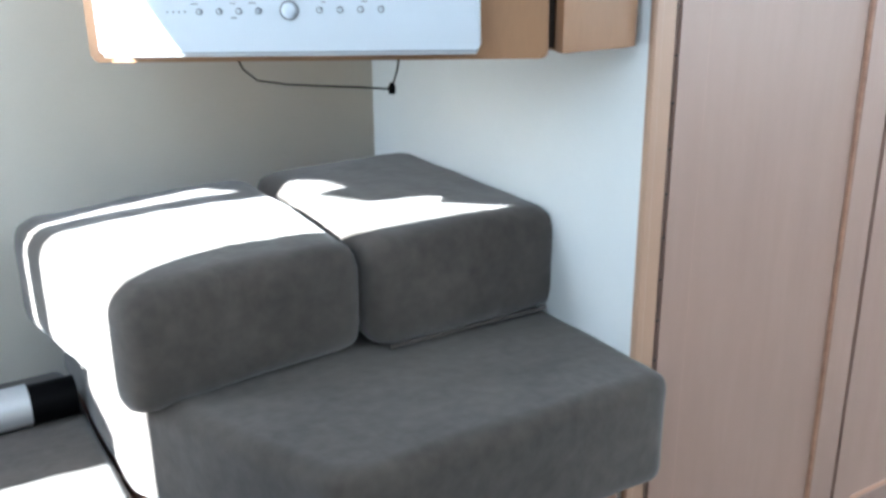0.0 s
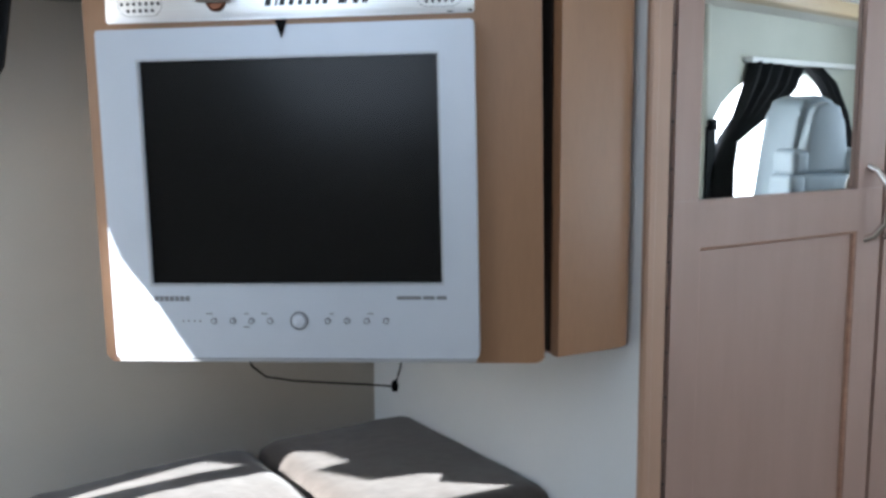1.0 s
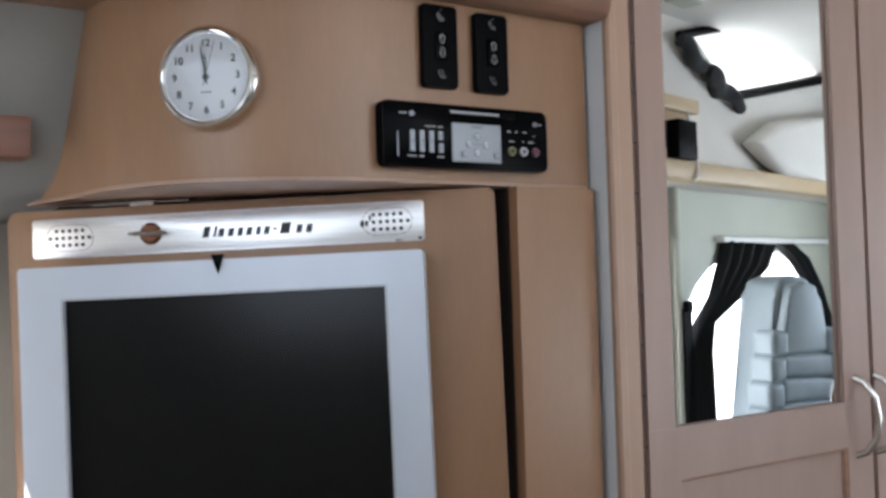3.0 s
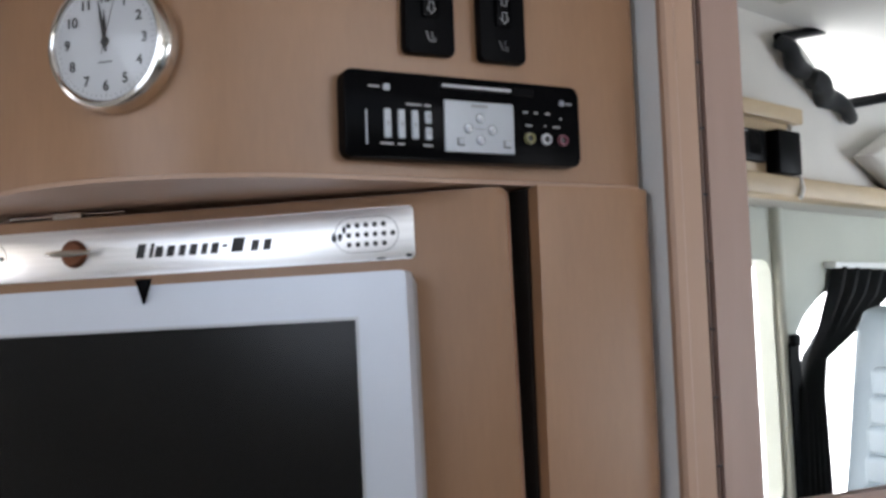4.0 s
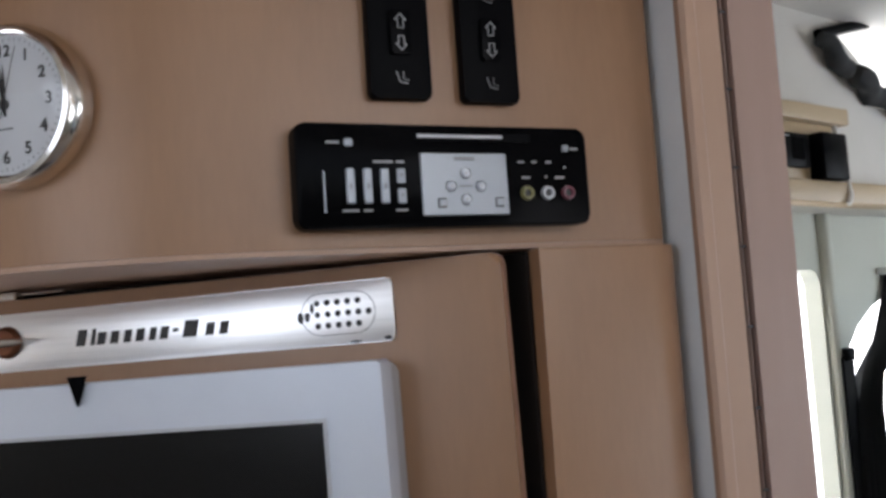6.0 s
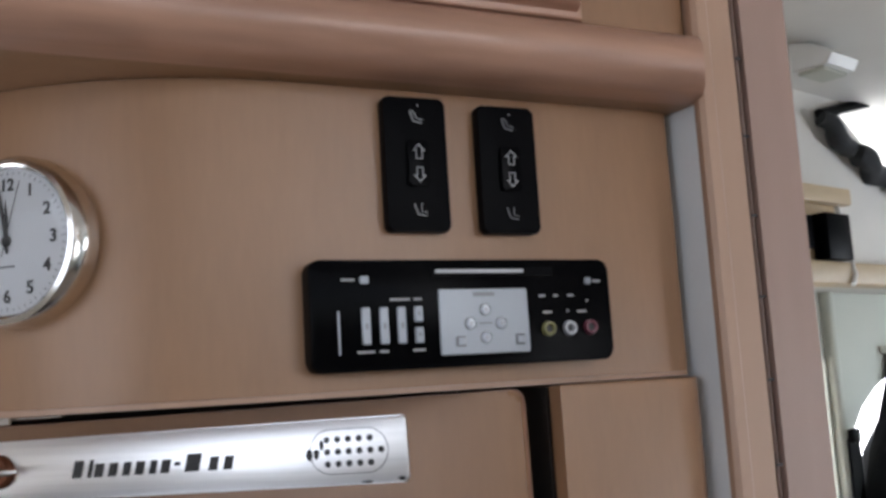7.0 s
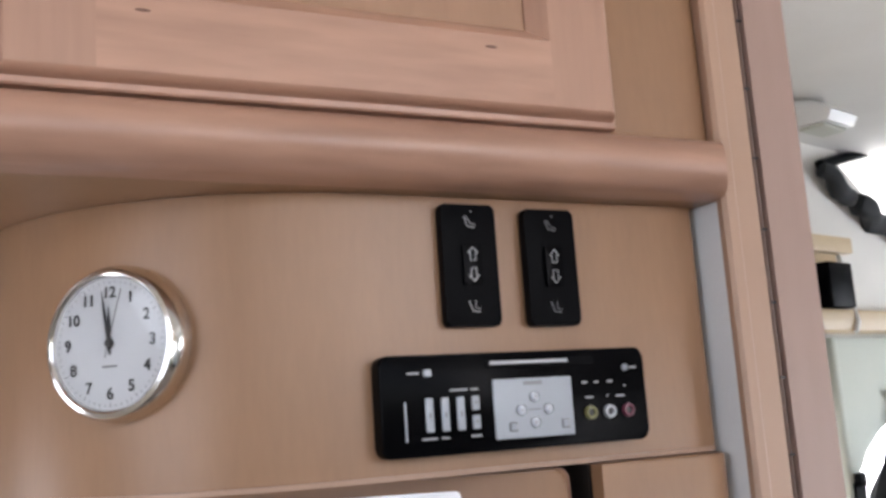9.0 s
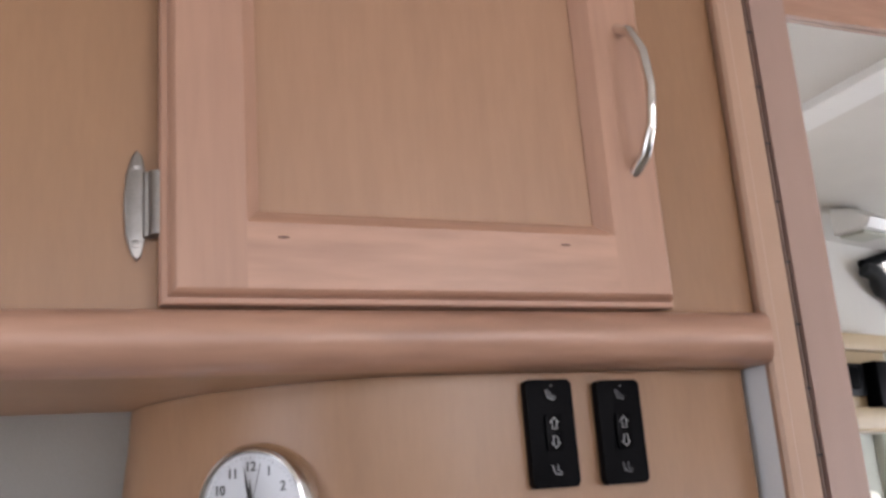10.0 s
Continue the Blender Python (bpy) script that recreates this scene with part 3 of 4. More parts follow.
# ---- disc player ----
def player():
    ob = thing("disc_player", (-0.17, -0.61, 1.285), "black disc player with silver control pad", "player")
    part("housing", prism(rounded(-0.2672, -0.0832, 1.2852, 1.3438, 0.0055), -0.619, -0.6065, 0.0016, "y"), BLACK, ob)
    F = -0.6192

    def flat(name, x0, x1, z0, z1, depth, mat, bevel=0.0006, label=""):
        part(name, prism(rounded(x0, x1, z0, z1, min(0.001, (x1 - x0) / 3, (z1 - z0) / 3), 2), F - depth, F + 0.0004, min(bevel, depth * 0.45), "y", None, 1), mat, ob, label)

    flat("control_pad", -0.1950, -0.1398, 1.2915, 1.3275, 0.0012, PAD_SILVER, 0.0005, "silver control pad")
    flat("slot", -0.1985, -0.122, 1.3345, 1.3395, 0.0006, BLACK_MATT, 0.0002)
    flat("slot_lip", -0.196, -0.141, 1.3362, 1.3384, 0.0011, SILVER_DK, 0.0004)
    # silver strip drawn in place of a highlight down the housing edge
    flat("edge_glint", -0.2528, -0.2516, 1.294, 1.317, 0.0006, PAD_SILVER, 0.0002)
    for bx in (-0.2398, -0.2297, -0.2196):
        flat("key", bx, bx + 0.0050, 1.2988, 1.3185, 0.0016, PAD_SILVER, 0.0006)
        part("mark", box(bx + 0.0017, bx + 0.0033, F - 0.0019, F - 0.0014, 1.307, 1.310), GREY_INK, ob, smooth=False)
    for bz in (1.2988, 1.3100):
        flat("key", -0.2097, -0.2047, bz, bz + 0.0086, 0.0016, PAD_SILVER, 0.0006)
        part("mark", box(-0.2079, -0.2065, F - 0.0019, F - 0.0014, bz + 0.0038, bz + 0.0055), GREY_INK, ob, smooth=False)
    flat("power_key", -0.2398, -0.2348, 1.3308, 1.3352, 0.0014, PAD_SILVER, 0.0005)
    flat("eject_key", -0.1004, -0.0962, 1.3292, 1.3332, 0.0014, PAD_SILVER, 0.0005)
    for bx, bz in ((-0.1672, 1.3158), (-0.1767, 1.3083), (-0.1577, 1.3081), (-0.1675, 1.3005)):
        part("pad_button", lathe([(0, 0.0014), (0.0022, 0.0012), (0.003, 0.0)], 16, Matrix.Translation((bx, F - 0.0011, bz)) @ pose(0, 0, 0, 90)), SILVER, ob)
        part("pad_button_rim", lathe([(0.0030, 0.0), (0.0031, 0.0005), (0.0035, 0.0005), (0.0036, 0.0)], 16, Matrix.Translation((bx, F - 0.0012, bz)) @ pose(0, 0, 0, 90)), GREY_INK, ob)
        part("pad_button_cap", lathe([(0, 0.0019), (0.0012, 0.0018), (0.0014, 0.0010)], 12, Matrix.Translation((bx, F - 0.0011, bz)) @ pose(0, 0, 0, 90)), SILVER_DK, ob)
    for bx in (-0.1830, -0.1462):
        part("pad_key", box(bx - 0.003, bx + 0.003, F - 0.0022, F - 0.0010, 1.2958, 1.3016, 0.0006, 1), GREY_INK, ob)
        part("pad_key_cap", box(bx - 0.0021, bx + 0.0021, F - 0.0026, F - 0.0018, 1.2967, 1.3007, 0.0003, 1), PAD_SILVER, ob)
    for bx, w, bz in ((-0.1740, 0.013, 1.3232), (-0.1712, 0.008, 1.3078)):
        part("mark", box(bx, bx + w, F - 0.0015, F - 0.0011, bz, bz + (0.0022 if w > 0.01 else 0.001)), GREY_INK, ob, smooth=False)
    for bx, mat in ((-0.1268, YELLOW_PLUG), (-0.1128, SILVER_DK), (-0.0986, RED_PLUG)):
        jack = Matrix.Translation((bx, F, 1.3040)) @ pose(0, 0, 0, 90)
        part("jack", lathe([(0.0021, 0.0012), (0.0026, 0.0026), (0.004, 0.0024), (0.0044, 0.0)], 20, jack), mat, ob, "coloured signal socket")
        part("jack_hole", lathe([(0, 0.0008), (0.0022, 0.0012)], 14, jack), BLACK_INK, ob)
    for bx, bz, w in ((-0.2500, 1.3325, 0.0075), (-0.2425, 1.2945, 0.0095), (-0.2300, 1.2945, 0.005), (-0.2110, 1.2945, 0.007), (-0.2230, 1.3218, 0.0115), (-0.2095, 1.3218, 0.0050), (-0.1315, 1.3222, 0.004), (-0.1220, 1.3222, 0.003), (-0.1125, 1.3222, 0.004), (-0.1295, 1.3128, 0.0055), (-0.1065, 1.3128, 0.006), (-0.1135, 1.3132, 0.0012), (-0.0945, 1.3304, 0.005), (-0.1000, 1.3190, 0.0012)):
        part("mark", box(bx, bx + w, F - 0.0003, F + 0.0003, bz, bz + 0.0013), WHITE_INK, ob, smooth=False)


player()

# ---- overhead cabinet ----
overhead = thing("overhead_cabinet", (-0.5, -0.5, 1.45), "maple overhead cabinet with a framed door", "cabinet")
part("carcass", box(-0.70, -0.0085, -0.618, -0.30, 1.4432, ROOF - 0.002), LAMINATE, overhead)
rail_prof = [(-0.615, 1.4432), (-0.637, 1.4437), (-0.646, 1.4477), (-0.652, 1.4552), (-0.6535, 1.4642), (-0.65, 1.4732), (-0.643, 1.4797), (-0.633, 1.4827), (-0.622, 1.4837), (-0.615, 1.4837)]
rail = prism(rail_prof, -0.70, -0.0095, axis="x")
for v in rail.verts:
    if v.co.x > -0.1:
        k = max(0.0, (-0.615 - v.co.y) / 0.04)
        v.co.x -= 0.016 * k ** 2
part("bottom_rail", rail, MAPLE_H, overhead, "rounded maple bottom rail")
OX0, OX1, OZ0, OZ1, OY = -0.4735, -0.0955, 1.4862, 1.86, -0.6400
odoor = part("door", box(-0.416, -0.1515, OY + 0.010, OY + 0.0185, 1.5485, 1.804), PANEL_WOOD, overhead)
MEMBER = 0.0625
EDGE = [(0.0, 0.0195), (0.0, 0.0085), (0.001, 0.0072), (0.0042, 0.0066), (0.0048, 0.003), (0.0062, -0.0008), (0.0085, -0.003), (0.0086, -0.003), (MEMBER - 0.0105, -0.003), (MEMBER - 0.009, -0.0018), (MEMBER - 0.002, 0.0068), (MEMBER, 0.0085), (MEMBER, 0.0195)]


def door_member(ax, az, bx, bz, sides, upright):
    """One side of the frame: stiles run through, rails butt between them; stepped outer edge, chamfered inner edge."""
    bm = bmesh.new()
    butt = 0.0085 if upright else MEMBER - 0.0105
    rows = []
    for (px, pz), (sx, sz) in zip(((ax, az), (bx, bz)), sides):
        row = []
        for d, y in EDGE:
            along = butt if 0.0085 < d < MEMBER - 0.01 else d
            u, w = (d, along) if upright else (along, d)
            row.append(bm.verts.new((px + u * sx, OY + y, pz + w * sz)))
        rows.append(row)
    for i in range(len(EDGE)):
        j = (i + 1) % len(EDGE)
        bm.faces.new((rows[0][i], rows[0][j], rows[1][j], rows[1][i]))
    return bm


part("stile", door_member(OX0, OZ0, OX0, OZ1, ((1, 1), (1, -1)), True), MAPLE, odoor)
part("stile", door_member(OX1, OZ0, OX1, OZ1, ((-1, 1), (-1, -1)), True), MAPLE, odoor)
part("rail", door_member(OX0, OZ0, OX1, OZ0, ((1, 1), (-1, 1)), False), MAPLE_H, odoor)
part("rail", door_member(OX0, OZ1, OX1, OZ1, ((1, -1), (-1, -1)), False), MAPLE_H, odoor)
for kx, kz in ((-0.398, 1.5285), (-0.1905, 1.5300)):
    part("knot", lathe([(0, 0.0003), (0.0038, 0.0002), (0.0042, 0)], 14, Matrix.Translation((kx, OY - 0.00305, kz)) @ pose(0, 0, 0, 90) @ Matrix.Diagonal((1, 0.22, 1, 1))), KNOT, odoor, "small dark knot")
hpts = [(-0.1225, OY - 0.002, 1.590), (-0.1215, OY - 0.017, 1.599), (-0.120, OY - 0.028, 1.620), (-0.119, OY - 0.032, 1.650), (-0.1195, OY - 0.028, 1.680), (-0.1215, OY - 0.017, 1.702), (-0.1225, OY - 0.002, 1.711)]
part("handle", tube(hpts, 0.004, 12, radii=[0.0052, 0.0046, 0.0040, 0.0036, 0.0040, 0.0046, 0.0052]), CHROME, odoor, "bowed satin metal handle")
def cabinet_hinge(z):
    half = [(-0.4945, 0.0), (-0.4935, 0.02), (-0.4895, 0.033), (-0.4865, 0.037), (-0.4835, 0.033), (-0.481, 0.02)]
    leaf = prism([(a, z + b) for a, b in half] + [(a, z - b) for a, b in half[:0:-1]], -0.6215, -0.6183, 0.001, "y")
    barrel = tube([(-0.4745, -0.6255, z - 0.021), (-0.4745, -0.6255, z + 0.021)], 0.0052, 14)
    wing = box(-0.483, -0.474, -0.6235, -0.6187, z - 0.022, z + 0.022, 0.001, 1)
    screws = [lathe([(0, 0.001), (0.0028, 0.0004), (0.003, 0)], 12, Matrix.Translation((-0.487, -0.6216, z + dz)) @ pose(0, 0, 0, 90)) for dz in (-0.026, 0.026)]
    part("hinge", joined(leaf, barrel, wing, *screws), HINGE_METAL, overhead, "dull metal surface hinge")
cabinet_hinge(1.553)
cabinet_hinge(1.80)

block = thing("wood_block", (-0.62, -0.37, 1.31), "small maple block fixed on the padded overhang", "trim block")
part("block", box(-0.69, -0.515, -0.395, -0.345, 1.309, 1.3475, 0.002, 2), BLOCK_WOOD, block)

def drape(name, outline_l, outline_r, y, folds, depth, mat, parent=None, m=None):
    """A gathered cloth between two edges given from top to bottom."""
    bm = bmesh.new()
    n = 40
    rows = []
    for (xl, zl), (xr, zr) in zip(outline_l, outline_r):
        rows.append([bm.verts.new((xl + (xr - xl) * i / n, y + depth * math.sin(folds * 2 * math.pi * i / n + 0.6 * math.sin(zl * 9)), zl + (zr - zl) * i / n)) for i in range(n + 1)])
    for a, b in zip(rows, rows[1:]):
        for i in range(n):
            bm.faces.new((a[i], a[i + 1], b[i + 1], b[i]))
    g = bm.faces[:]
    bmesh.ops.solidify(bm, geom=g, thickness=0.003)
    if m:
        bm.transform(m)
    return part(name, bm, mat, parent)


side_curtain = thing("side_curtain", (-0.7, -0.2, 0.98), "dark gathered curtain on the side wall", "curtain")
drape("cloth", [(-0.69, 1.268), (-0.69, 1.2), (-0.69, 1.10)], [(-0.560, 1.268), (-0.574, 1.18), (-0.62, 1.10)], -0.10, 6, 0.012, CURTAIN, side_curtain)

# ---- sofa ----
sofa_base = thing("sofa_base", (-0.3, -0.33, 0), "maple sofa base box under the seat", "sofa base")
part("box", box(-0.535, -0.030, -0.64, -0.005, 0.0, 0.355, 0.004, 2), MAPLE, sofa_base)
seat = thing("seat_cushion", (-0.3, -0.34, 0.357), "grey suede seat cushion with a cut corner", "cushion")
seat_line = [(0.002, -0.01), (-0.548, -0.01), (-0.548, -0.375), (-0.425, -0.685), (0.002, -0.685)]
part("cover", cushion(-0.548, 0.002, -0.685, -0.01, 0.357, 0.500, 0.022, 0.004, seat_line), SUEDE, seat)
pad_base = thing("pad_base", (-0.8, -0.33, 0), "low maple base box under the flat pad", "sofa base")
part("box", box(REAR + 0.01, -0.5385, -0.64, -0.005, 0.0, 0.328, 0.004, 2), MAPLE, pad_base)
low = thing("low_cushion", (-0.8, -0.3, 0.330), "flat grey suede pad beside the seat", "cushion")
part("cover", cushion(REAR + 0.02, -0.5485, -0.68, -0.01, 0.330, 0.372, 0.015, 0.004), SUEDE, low)
back_cushions = (
    ([(-0.270, -0.08), (-0.604, -0.08), (-0.549, -0.456), (-0.270, -0.456)], 0.640, "grey suede back cushion lying on the seat"),
    ([(0.003, -0.08), (-0.268, -0.08), (-0.269, -0.472), (0.003, -0.472)], 0.643, "grey suede back cushion against the white panel"),
)
for line, top, nm in back_cushions:
    xs, ys = [p[0] for p in line], [p[1] for p in line]
    c = thing("back_cushion", (sum(xs) / 4, -0.28, 0.505), nm, "cushion", "stacked back cushions")
    cover = cushion(min(xs), max(xs), min(ys), max(ys), 0.505, top, 0.032, 0.007, line)
    if min(xs) < -0.4:
        for v in cover.verts:
            v.co.z -= 0.026 * max(0.0, (-0.30 - v.co.x) / 0.3) ** 1.5 * (0.35 + 0.65 * (top - v.co.z) / 0.14)
    part("cover", cover, SUEDE, c)
    cx, cy = sum(xs) / 4, sum(ys) / 4
    loop = [Vector((cx + (x - cx) * 0.99, cy + (y - cy) * 0.985, 0.510)) for x, y in line]
    if min(xs) > -0.4:
        part("welt", tube([loop[2] + Vector((0.02, 0.0, 0)), loop[3] + Vector((-0.02, 0.0, 0))], 0.0025, 8), SUEDE, c)

roll = thing("rolled_tube", (-0.75, -0.165, 0.373), "black tube with a silver sleeve lying on the pad", "tube")
part("barrel", tube([(-0.95, -0.165, 0.4005), (-0.560, -0.165, 0.4005)], 0.0265, 24), BLACK_MATT, roll)
part("sleeve", tube([(-0.93, -0.165, 0.4005), (-0.618, -0.165, 0.4005)], 0.0278, 24), SILVER_DK, roll)

# ---- wardrobe ----
wardrobe = thing("wardrobe", (0.4, -0.3, 0), "tall maple wardrobe with a mirror door", "wardrobe")
part("carcass", box(0.0, 0.80, -0.600, -0.005, 0.02, ROOF - 0.003), WARD_WOOD, wardrobe)
part("corner_post", prism([(-0.0005, -0.601), (-0.0095, -0.6240), (-0.0095, -0.6275), (-0.007, -0.6305), (0.001, -0.6305), (0.003, -0.6288), (0.0215, -0.6288), (0.0232, -0.6268), (0.0232, -0.601)], 0.0, ROOF - 0.003), MAPLE_PALE, wardrobe, "pale maple corner post")
MZB, MZT = 1.0225, 1.757
def ward_door(x0, x1, px0, px1, mirror):
    d = part("door", slab_with_hole([(x0, 0.05), (x1, 0.05), (x1, 1.85), (x0, 1.85)], [(px0, MZB), (px1, MZB), (px1, MZT), (px0, MZT)] if mirror else [(px0, 1.03), (px1, 1.03), (px1, 1.76), (px0, 1.76)], -0.622, -0.604, "y"), WARD_WOOD, wardrobe)
    part("frame", slab_with_hole([(x0 + 0.002, 0.052), (x1 - 0.002, 0.052), (x1 - 0.002, MZB - 0.0008), (x0 + 0.002, MZB - 0.0008)], [(px0 + 0.004, 0.135), (px1 + 0.004, 0.135), (px1 + 0.004, 0.9670), (px0 + 0.004, 0.9670)], -0.6285, -0.6223, "y"), WARD_WOOD, d)
    part("stile", box(x0 + 0.002, px0 - 0.001, -0.6285, -0.6223, MZB - 0.0006, 1.848), WARD_WOOD, d)
    part("stile", box(px1 + 0.001, x1 - 0.002, -0.6285, -0.6223, MZB - 0.0006, 1.848), WARD_WOOD, d)
    part("top_rail", box(px0 - 0.0005, px1 + 0.0005, -0.6285, -0.6223, MZT + 0.0005, 1.848), MAPLE_H, d)
    bx0, bx1, bz0, bz1 = px0 + 0.004, px1 + 0.004, 0.135, 0.967
    # added beads; the panel groove's shade is put into their darker wood
    for ends in (((bx0, bz0), (bx0, bz1)), ((bx1, bz0), (bx1, bz1)), ((bx0, bz1), (bx1, bz1)), ((bx0, bz0), (bx1, bz0))):
        part("groove_bead", tube([(x, -0.6232, z) for x, z in ends], 0.0042, 8), MAPLE_H, d)
    if mirror:
        part("mirror", box(px0 - 0.004, px1 + 0.004, -0.622, -0.615, MZB - 0.004, MZT + 0.004), MIRROR, d, "clear mirror pane")
    else:
        part("panel", box(px0 - 0.004, px1 + 0.004, -0.619, -0.612, 1.02, 1.77), WARD_WOOD, d)
    return d


d1 = ward_door(0.0285, 0.411, 0.0705, 0.3555, True)
d2 = ward_door(0.415, 0.772, 0.455, 0.70, False)
for hx, d in ((0.378, d1), (0.4195, d2)):
    pts = [(hx, -0.627, 0.955), (hx + 0.003, -0.639, 0.960), (hx + 0.007, -0.650, 0.977), (hx + 0.008, -0.6535, 1.002), (hx + 0.007, -0.650, 1.027), (hx + 0.003, -0.639, 1.044), (hx, -0.627, 1.049)]
    part("handle", tube(pts, 0.004, 12, radii=[0.0052, 0.0045, 0.004, 0.0037, 0.004, 0.0045, 0.0052]), CHROME, d, "bowed satin metal handle")
part("piano_hinge", tube([(0.0258, -0.6260, 0.06), (0.0258, -0.6260, 1.84)], 0.0014, 8), HINGE_DARK, wardrobe)
for k in range(34):
    part("hinge_gap", box(0.0236, 0.0284, -0.6282, -0.6270, 0.07 + k * 0.052, 0.0715 + k * 0.052), BLACK_INK, wardrobe, smooth=False)

# ---- cab side, seen in the mirror ----
CAB = Matrix.Translation((1.418, -1.827, 0.043)) @ pose(0, 0, 0, 0, 0, -15)
# lower and roof groups scaled about the mirrored eye to fit the camera's view
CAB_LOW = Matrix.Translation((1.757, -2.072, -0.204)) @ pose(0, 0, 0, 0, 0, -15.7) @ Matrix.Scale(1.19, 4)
CAB_ROOF = Matrix.Translation((1.560, -1.826, -0.084)) @ pose(0, 0, 0, 0, 0, -14.7) @ Matrix.Scale(1.08, 4)
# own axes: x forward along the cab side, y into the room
door_hole = oval(0.40, 0.93, 0.535, 0.298)
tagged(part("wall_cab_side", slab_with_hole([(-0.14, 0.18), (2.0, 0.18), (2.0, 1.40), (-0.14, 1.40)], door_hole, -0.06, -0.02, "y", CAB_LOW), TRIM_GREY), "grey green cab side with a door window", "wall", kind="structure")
tagged(part("wall_cab_upper", slab_with_hole([(-0.6, 1.46), (2.0, 1.46), (2.0, 2.3), (-0.6, 2.3)], [(0.02, 1.83), (0.24, 1.70), (1.25, 1.92), (1.25, 2.15)], -0.12, -0.08, "y", CAB_ROOF), HEADLINER), "pale upper cab side with a roof window", "wall", kind="structure")
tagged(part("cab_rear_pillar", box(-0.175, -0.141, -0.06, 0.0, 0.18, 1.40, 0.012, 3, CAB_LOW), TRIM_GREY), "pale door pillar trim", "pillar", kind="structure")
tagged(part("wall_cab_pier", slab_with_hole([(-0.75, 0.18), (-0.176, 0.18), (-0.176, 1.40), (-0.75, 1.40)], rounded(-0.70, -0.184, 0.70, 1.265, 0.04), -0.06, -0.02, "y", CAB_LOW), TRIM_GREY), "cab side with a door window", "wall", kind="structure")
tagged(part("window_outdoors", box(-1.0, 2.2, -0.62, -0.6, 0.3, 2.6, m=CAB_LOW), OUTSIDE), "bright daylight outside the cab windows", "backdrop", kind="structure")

beam = thing("cab_shelf", CAB @ Vector((0.4, 0, 1.40)), "pale maple shelf edge over the cab side", "shelf")
part("edge", box(-0.62, 2.0, -0.05, 0.012, 1.402, 1.4565, 0.006, 3, CAB), CAB_MAPLE, beam)
part("board", box(-0.62, 2.0, -0.42, -0.05, 1.404, 1.43, m=CAB), HEADLINER, beam)
upper = thing("switch_board", CAB @ Vector((-0.25, 0, 1.46)), "pale maple switch board with a capping", "switch board")
part("board", box(-0.62, 0.012, -0.03, -0.012, 1.457, 1.595, 0.002, 2, CAB), CAB_MAPLE, upper)
part("capping", box(-0.62, 0.058, -0.05, 0.010, 1.596, 1.636, 0.004, 2, CAB), CAB_MAPLE, upper)
part("end_strap", tube([CAB @ Vector(p) for p in ((0.02, -0.01, 1.595), (0.025, -0.002, 1.54), (0.025, 0.006, 1.47), (0.022, 0.016, 1.425), (0.0, 0.02, 1.400))], 0.006, 8), WHITE_PLASTIC, upper)
box_a = thing("control_box", CAB @ Vector((-0.05, 0, 1.46)), "black control box on the switch board", "control box", "control boxes")
part("case", box(-0.105, 0.004, -0.012, 0.028, 1.458, 1.567, 0.004, 2, CAB), BLACK_MATT, box_a)
box_b = thing("control_box", CAB @ Vector((-0.22, 0, 1.48)), "black switch panel with a small display", "control box", "control boxes")
part("case", box(-0.285, -0.125, -0.012, 0.006, 1.484, 1.562, 0.003, 2, CAB), BLACK_MATT, box_b)
part("display", box(-0.205, -0.155, 0.0055, 0.0075, 1.500, 1.552, 0.001, 1, CAB), BLACK, box_b)
part("mark", box(-0.235, -0.212, 0.006, 0.0072, 1.552, 1.556, m=CAB), WHITE_INK, box_b, smooth=False)

pod = thing("roof_pod", CAB_ROOF @ Vector((0.7, 0, 1.46)), "pale moulded roof pod over the shelf", "pod")
podbm = prism([(0.235, 1.548), (0.42, 1.628), (0.98, 1.70), (1.6, 1.74), (1.6, 1.46), (0.70, 1.4585), (0.45, 1.462)], -0.075, 0.0, 0.03, "y", CAB_ROOF)
part("shell", podbm, HEADLINER, pod)
strap = thing("roof_window_curtain", CAB_ROOF @ Vector((0.1, 0, 1.7)), "black tied curtain along the roof window", "curtain")
bunch = []
for i in range(26):
    k = i / 25
    bunch.append(CAB_ROOF @ Vector((-0.11 + 0.36 * k, -0.055 + 0.008 * math.sin(17 * k), 1.80 - 0.145 * k - 0.012 * math.sin(3.1 * k))))
bundle = tube(bunch, 0.03, 22, radii=[0.019 + 0.010 * math.sin(math.pi * i / 25) - (0.012 if i == 9 else 0) for i in range(26)])
for v in bundle.verts:
    v.co += 0.012 * noise.noise_vector(v.co * 15) + 0.003 * noise.noise_vector(v.co * 60)
part("cloth", bundle, CURTAIN, strap)
part("frame", joined(tube([CAB_ROOF @ Vector(p) for p in ((0.24, -0.07, 1.69), (1.25, -0.07, 1.895))], 0.016, 8), tube([CAB_ROOF @ Vector(p) for p in ((-0.09, -0.07, 1.815), (0.30, -0.07, 1.915), (1.25, -0.07, 2.18))], 0.014, 8)), BLACK_MATT, strap)

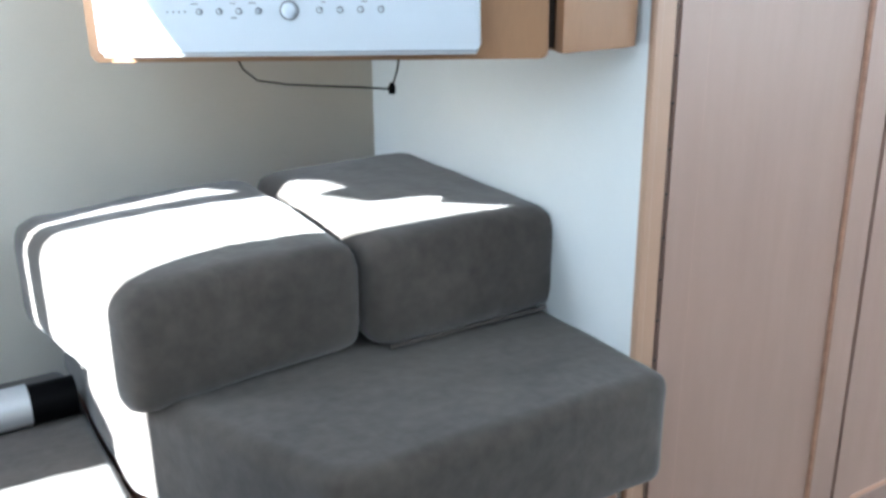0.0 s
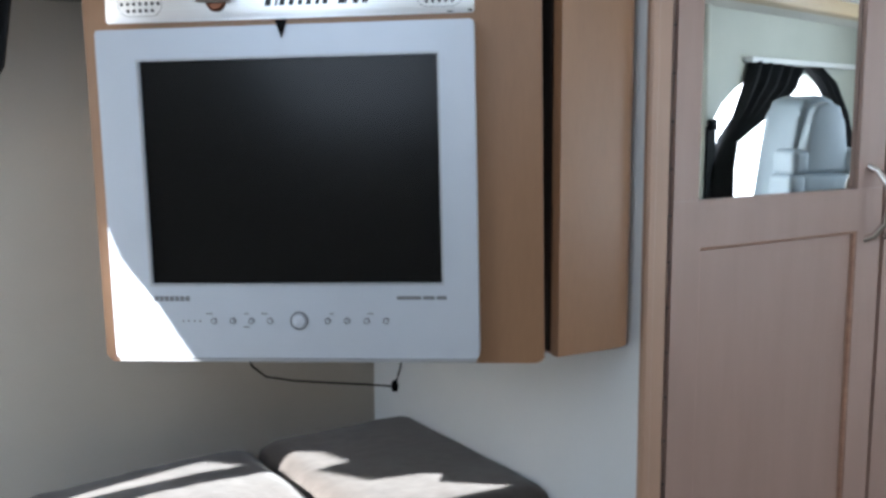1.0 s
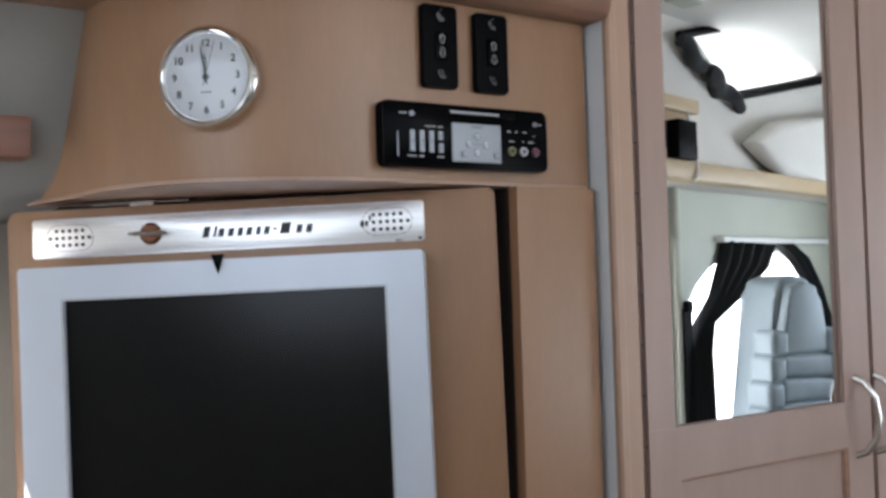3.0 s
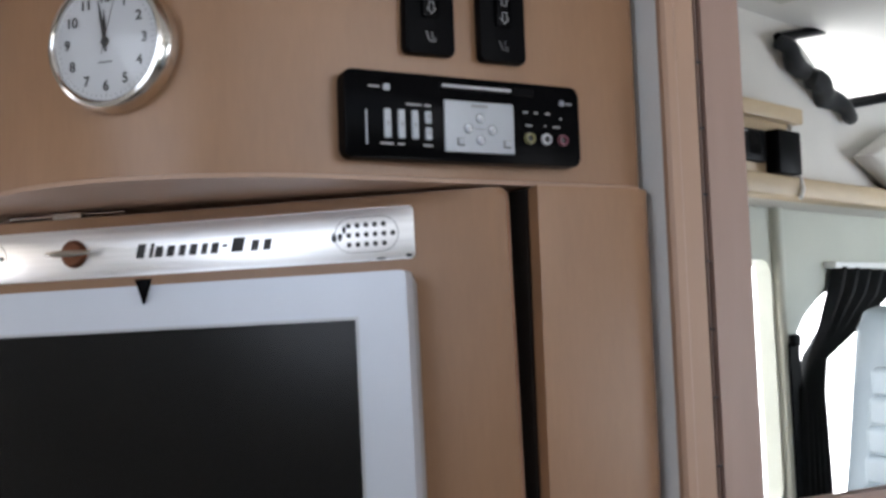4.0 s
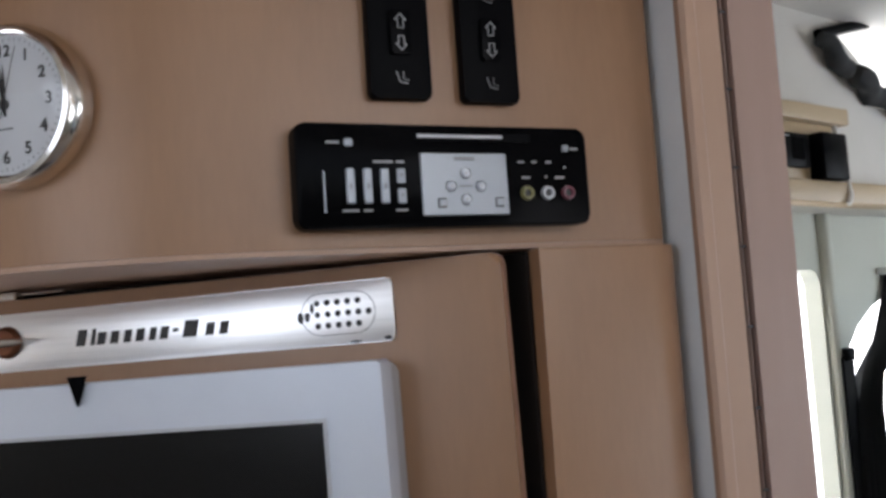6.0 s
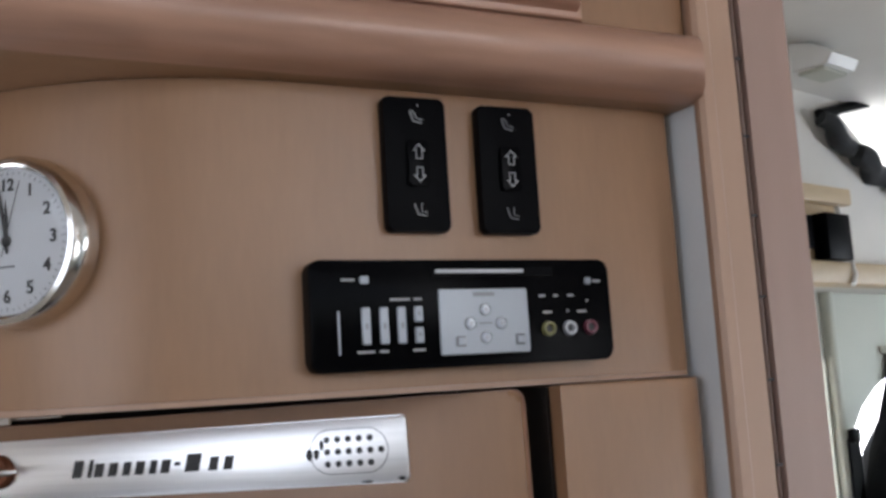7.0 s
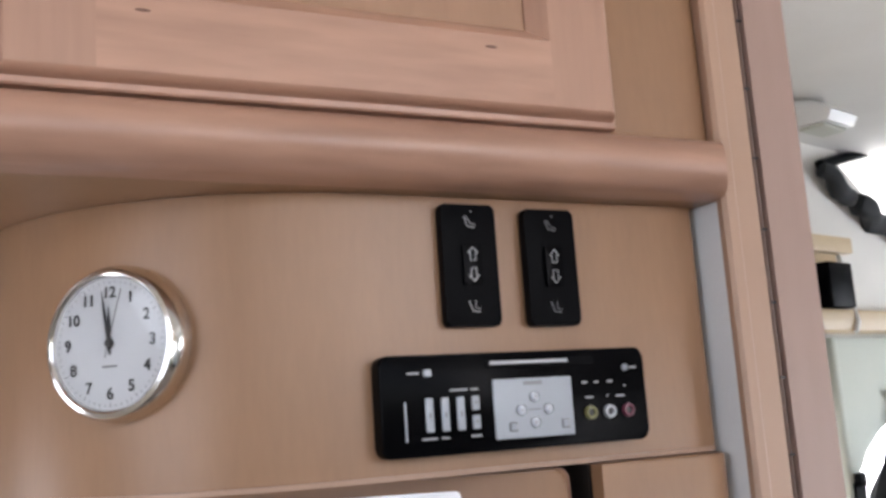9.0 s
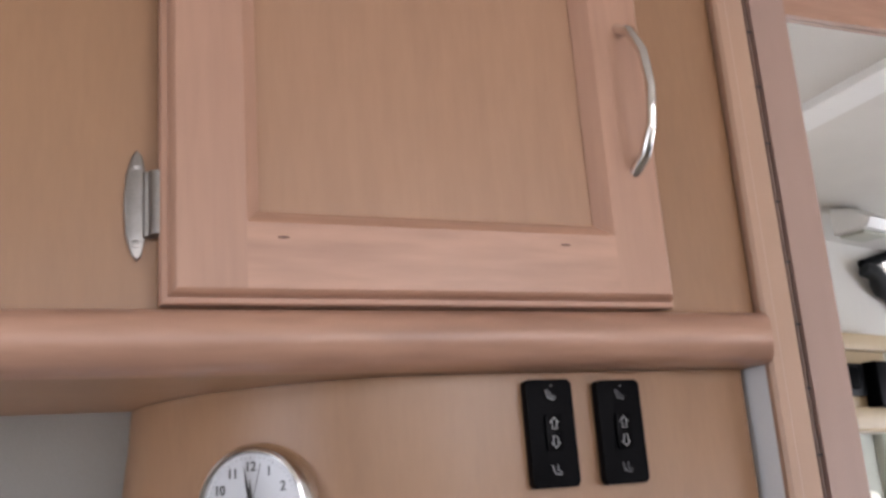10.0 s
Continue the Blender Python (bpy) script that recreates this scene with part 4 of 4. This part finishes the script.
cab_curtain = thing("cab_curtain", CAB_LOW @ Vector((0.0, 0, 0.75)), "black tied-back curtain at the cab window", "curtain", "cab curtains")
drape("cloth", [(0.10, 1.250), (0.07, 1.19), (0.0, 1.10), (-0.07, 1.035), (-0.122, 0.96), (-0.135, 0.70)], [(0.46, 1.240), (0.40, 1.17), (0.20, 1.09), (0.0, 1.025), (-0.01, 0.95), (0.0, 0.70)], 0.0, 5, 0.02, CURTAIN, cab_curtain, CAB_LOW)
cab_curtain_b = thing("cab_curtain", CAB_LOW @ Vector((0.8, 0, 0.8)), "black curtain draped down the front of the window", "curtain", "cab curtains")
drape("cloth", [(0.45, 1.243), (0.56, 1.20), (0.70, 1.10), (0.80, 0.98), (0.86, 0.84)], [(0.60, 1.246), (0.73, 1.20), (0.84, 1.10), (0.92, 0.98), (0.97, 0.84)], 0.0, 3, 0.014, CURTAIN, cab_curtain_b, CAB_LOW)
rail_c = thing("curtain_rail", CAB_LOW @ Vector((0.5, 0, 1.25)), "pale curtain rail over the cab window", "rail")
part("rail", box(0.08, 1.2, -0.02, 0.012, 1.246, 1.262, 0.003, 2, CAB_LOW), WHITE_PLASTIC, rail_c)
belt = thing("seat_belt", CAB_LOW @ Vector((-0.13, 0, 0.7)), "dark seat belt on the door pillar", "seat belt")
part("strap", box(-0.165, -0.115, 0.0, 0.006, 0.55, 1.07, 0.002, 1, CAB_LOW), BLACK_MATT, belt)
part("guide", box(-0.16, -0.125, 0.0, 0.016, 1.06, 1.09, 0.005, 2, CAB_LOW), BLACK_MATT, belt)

# cab seat, turned to the room
def captain_chair():
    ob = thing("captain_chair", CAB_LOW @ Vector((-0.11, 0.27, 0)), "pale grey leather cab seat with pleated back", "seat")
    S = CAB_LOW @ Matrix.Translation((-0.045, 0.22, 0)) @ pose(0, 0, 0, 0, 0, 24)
    def block(w0, w1, y0, y1, z0, z1, r, m):
        bm = prism([(-w0, z0), (w0, z0), (w1, z1 - 0.05), (w1 * 0.8, z1 - 0.012), (0, z1), (-w1 * 0.8, z1 - 0.012), (-w1, z1 - 0.05)], y0, y1, 0, "y")
        bmesh.ops.bevel(bm, geom=bm.edges[:], offset=r, segments=4, profile=0.6, affect="EDGES")
        bm.transform(m)
        return bm
    part("backrest", block(0.158, 0.062, -0.08, 0.045, 0.55, 1.152, 0.02, S), LEATHER, ob)
    part("head_pad", block(0.084, 0.052, 0.03, 0.078, 0.955, 1.135, 0.014, S), LEATHER, ob)
    for k in range(5):
        z, w = 0.905 - k * 0.058, 0.082 + k * 0.004
        bm = cushion(-w, w, 0.03, 0.082, z - 0.008, z + 0.048, 0.014, 0.006)
        bm.transform(S)
        part("back_pleat", bm, LEATHER, ob)
    for sx in (-1, 1):
        for k in range(6):
            z, x = 0.985 - k * 0.062, 0.088 + k * 0.0105
            bm = cushion(sx * x - 0.026, sx * x + 0.026, 0.005, 0.088 - 0.003 * (k == 0), z - 0.034, z + 0.030, 0.016, 0.004)
            bm.transform(S @ pose(0, 0, 0, 0, 0, 0))
            part("bolster_pleat", bm, LEATHER, ob)
    part("squab", cushion(-0.17, 0.17, 0.06, 0.52, 0.42, 0.58, 0.05, 0.02), LEATHER, ob).matrix_world = S
    part("pedestal", box(-0.18, 0.18, 0.05, 0.40, 0.1742, 0.42, 0.02, 2, S), BLACK_MATT, ob)


captain_chair()

# ceiling fittings
hatch = thing("roof_hatch", (0.35, -1.05, ROOF - 0.03), "white roof hatch frame in the ceiling", "hatch")
part("frame", slab_with_hole([(0.05, -1.28), (0.62, -1.28), (0.62, -0.72), (0.05, -0.72)], [(0.12, -1.21), (0.55, -1.21), (0.55, -0.79), (0.12, -0.79)], ROOF - 0.028, ROOF - 0.001, "z"), WHITE_PLASTIC, hatch)
part("lid", box(0.12, 0.55, -1.21, -0.79, ROOF - 0.014, ROOF - 0.002), HEADLINER, hatch)
part("handle", box(0.25, 0.42, -1.03, -1.0, ROOF - 0.026, ROOF - 0.0145, 0.004, 2), WHITE_PLASTIC, hatch)
LAMP = Matrix.Translation((1.245, -1.56, 0.0225)) @ pose(0, 0, 0, 0, 0, -15)
lamp = thing("ceiling_lamp", LAMP @ Vector((-0.08, -0.05, 1.84)), "small white wedge lamp high on the cab side", "lamp")
part("body", prism([(-0.079, 1.842), (-0.079, 1.905), (-0.03, 1.893), (0.012, 1.862), (0.0, 1.842)], -0.145, -0.03, 0.004, "x", LAMP), WHITE_PLASTIC, lamp)
part("lens", box(-0.135, -0.040, -0.07, -0.012, 1.834, 1.8415, 0.002, 1, LAMP), TRIM_GREY, lamp)
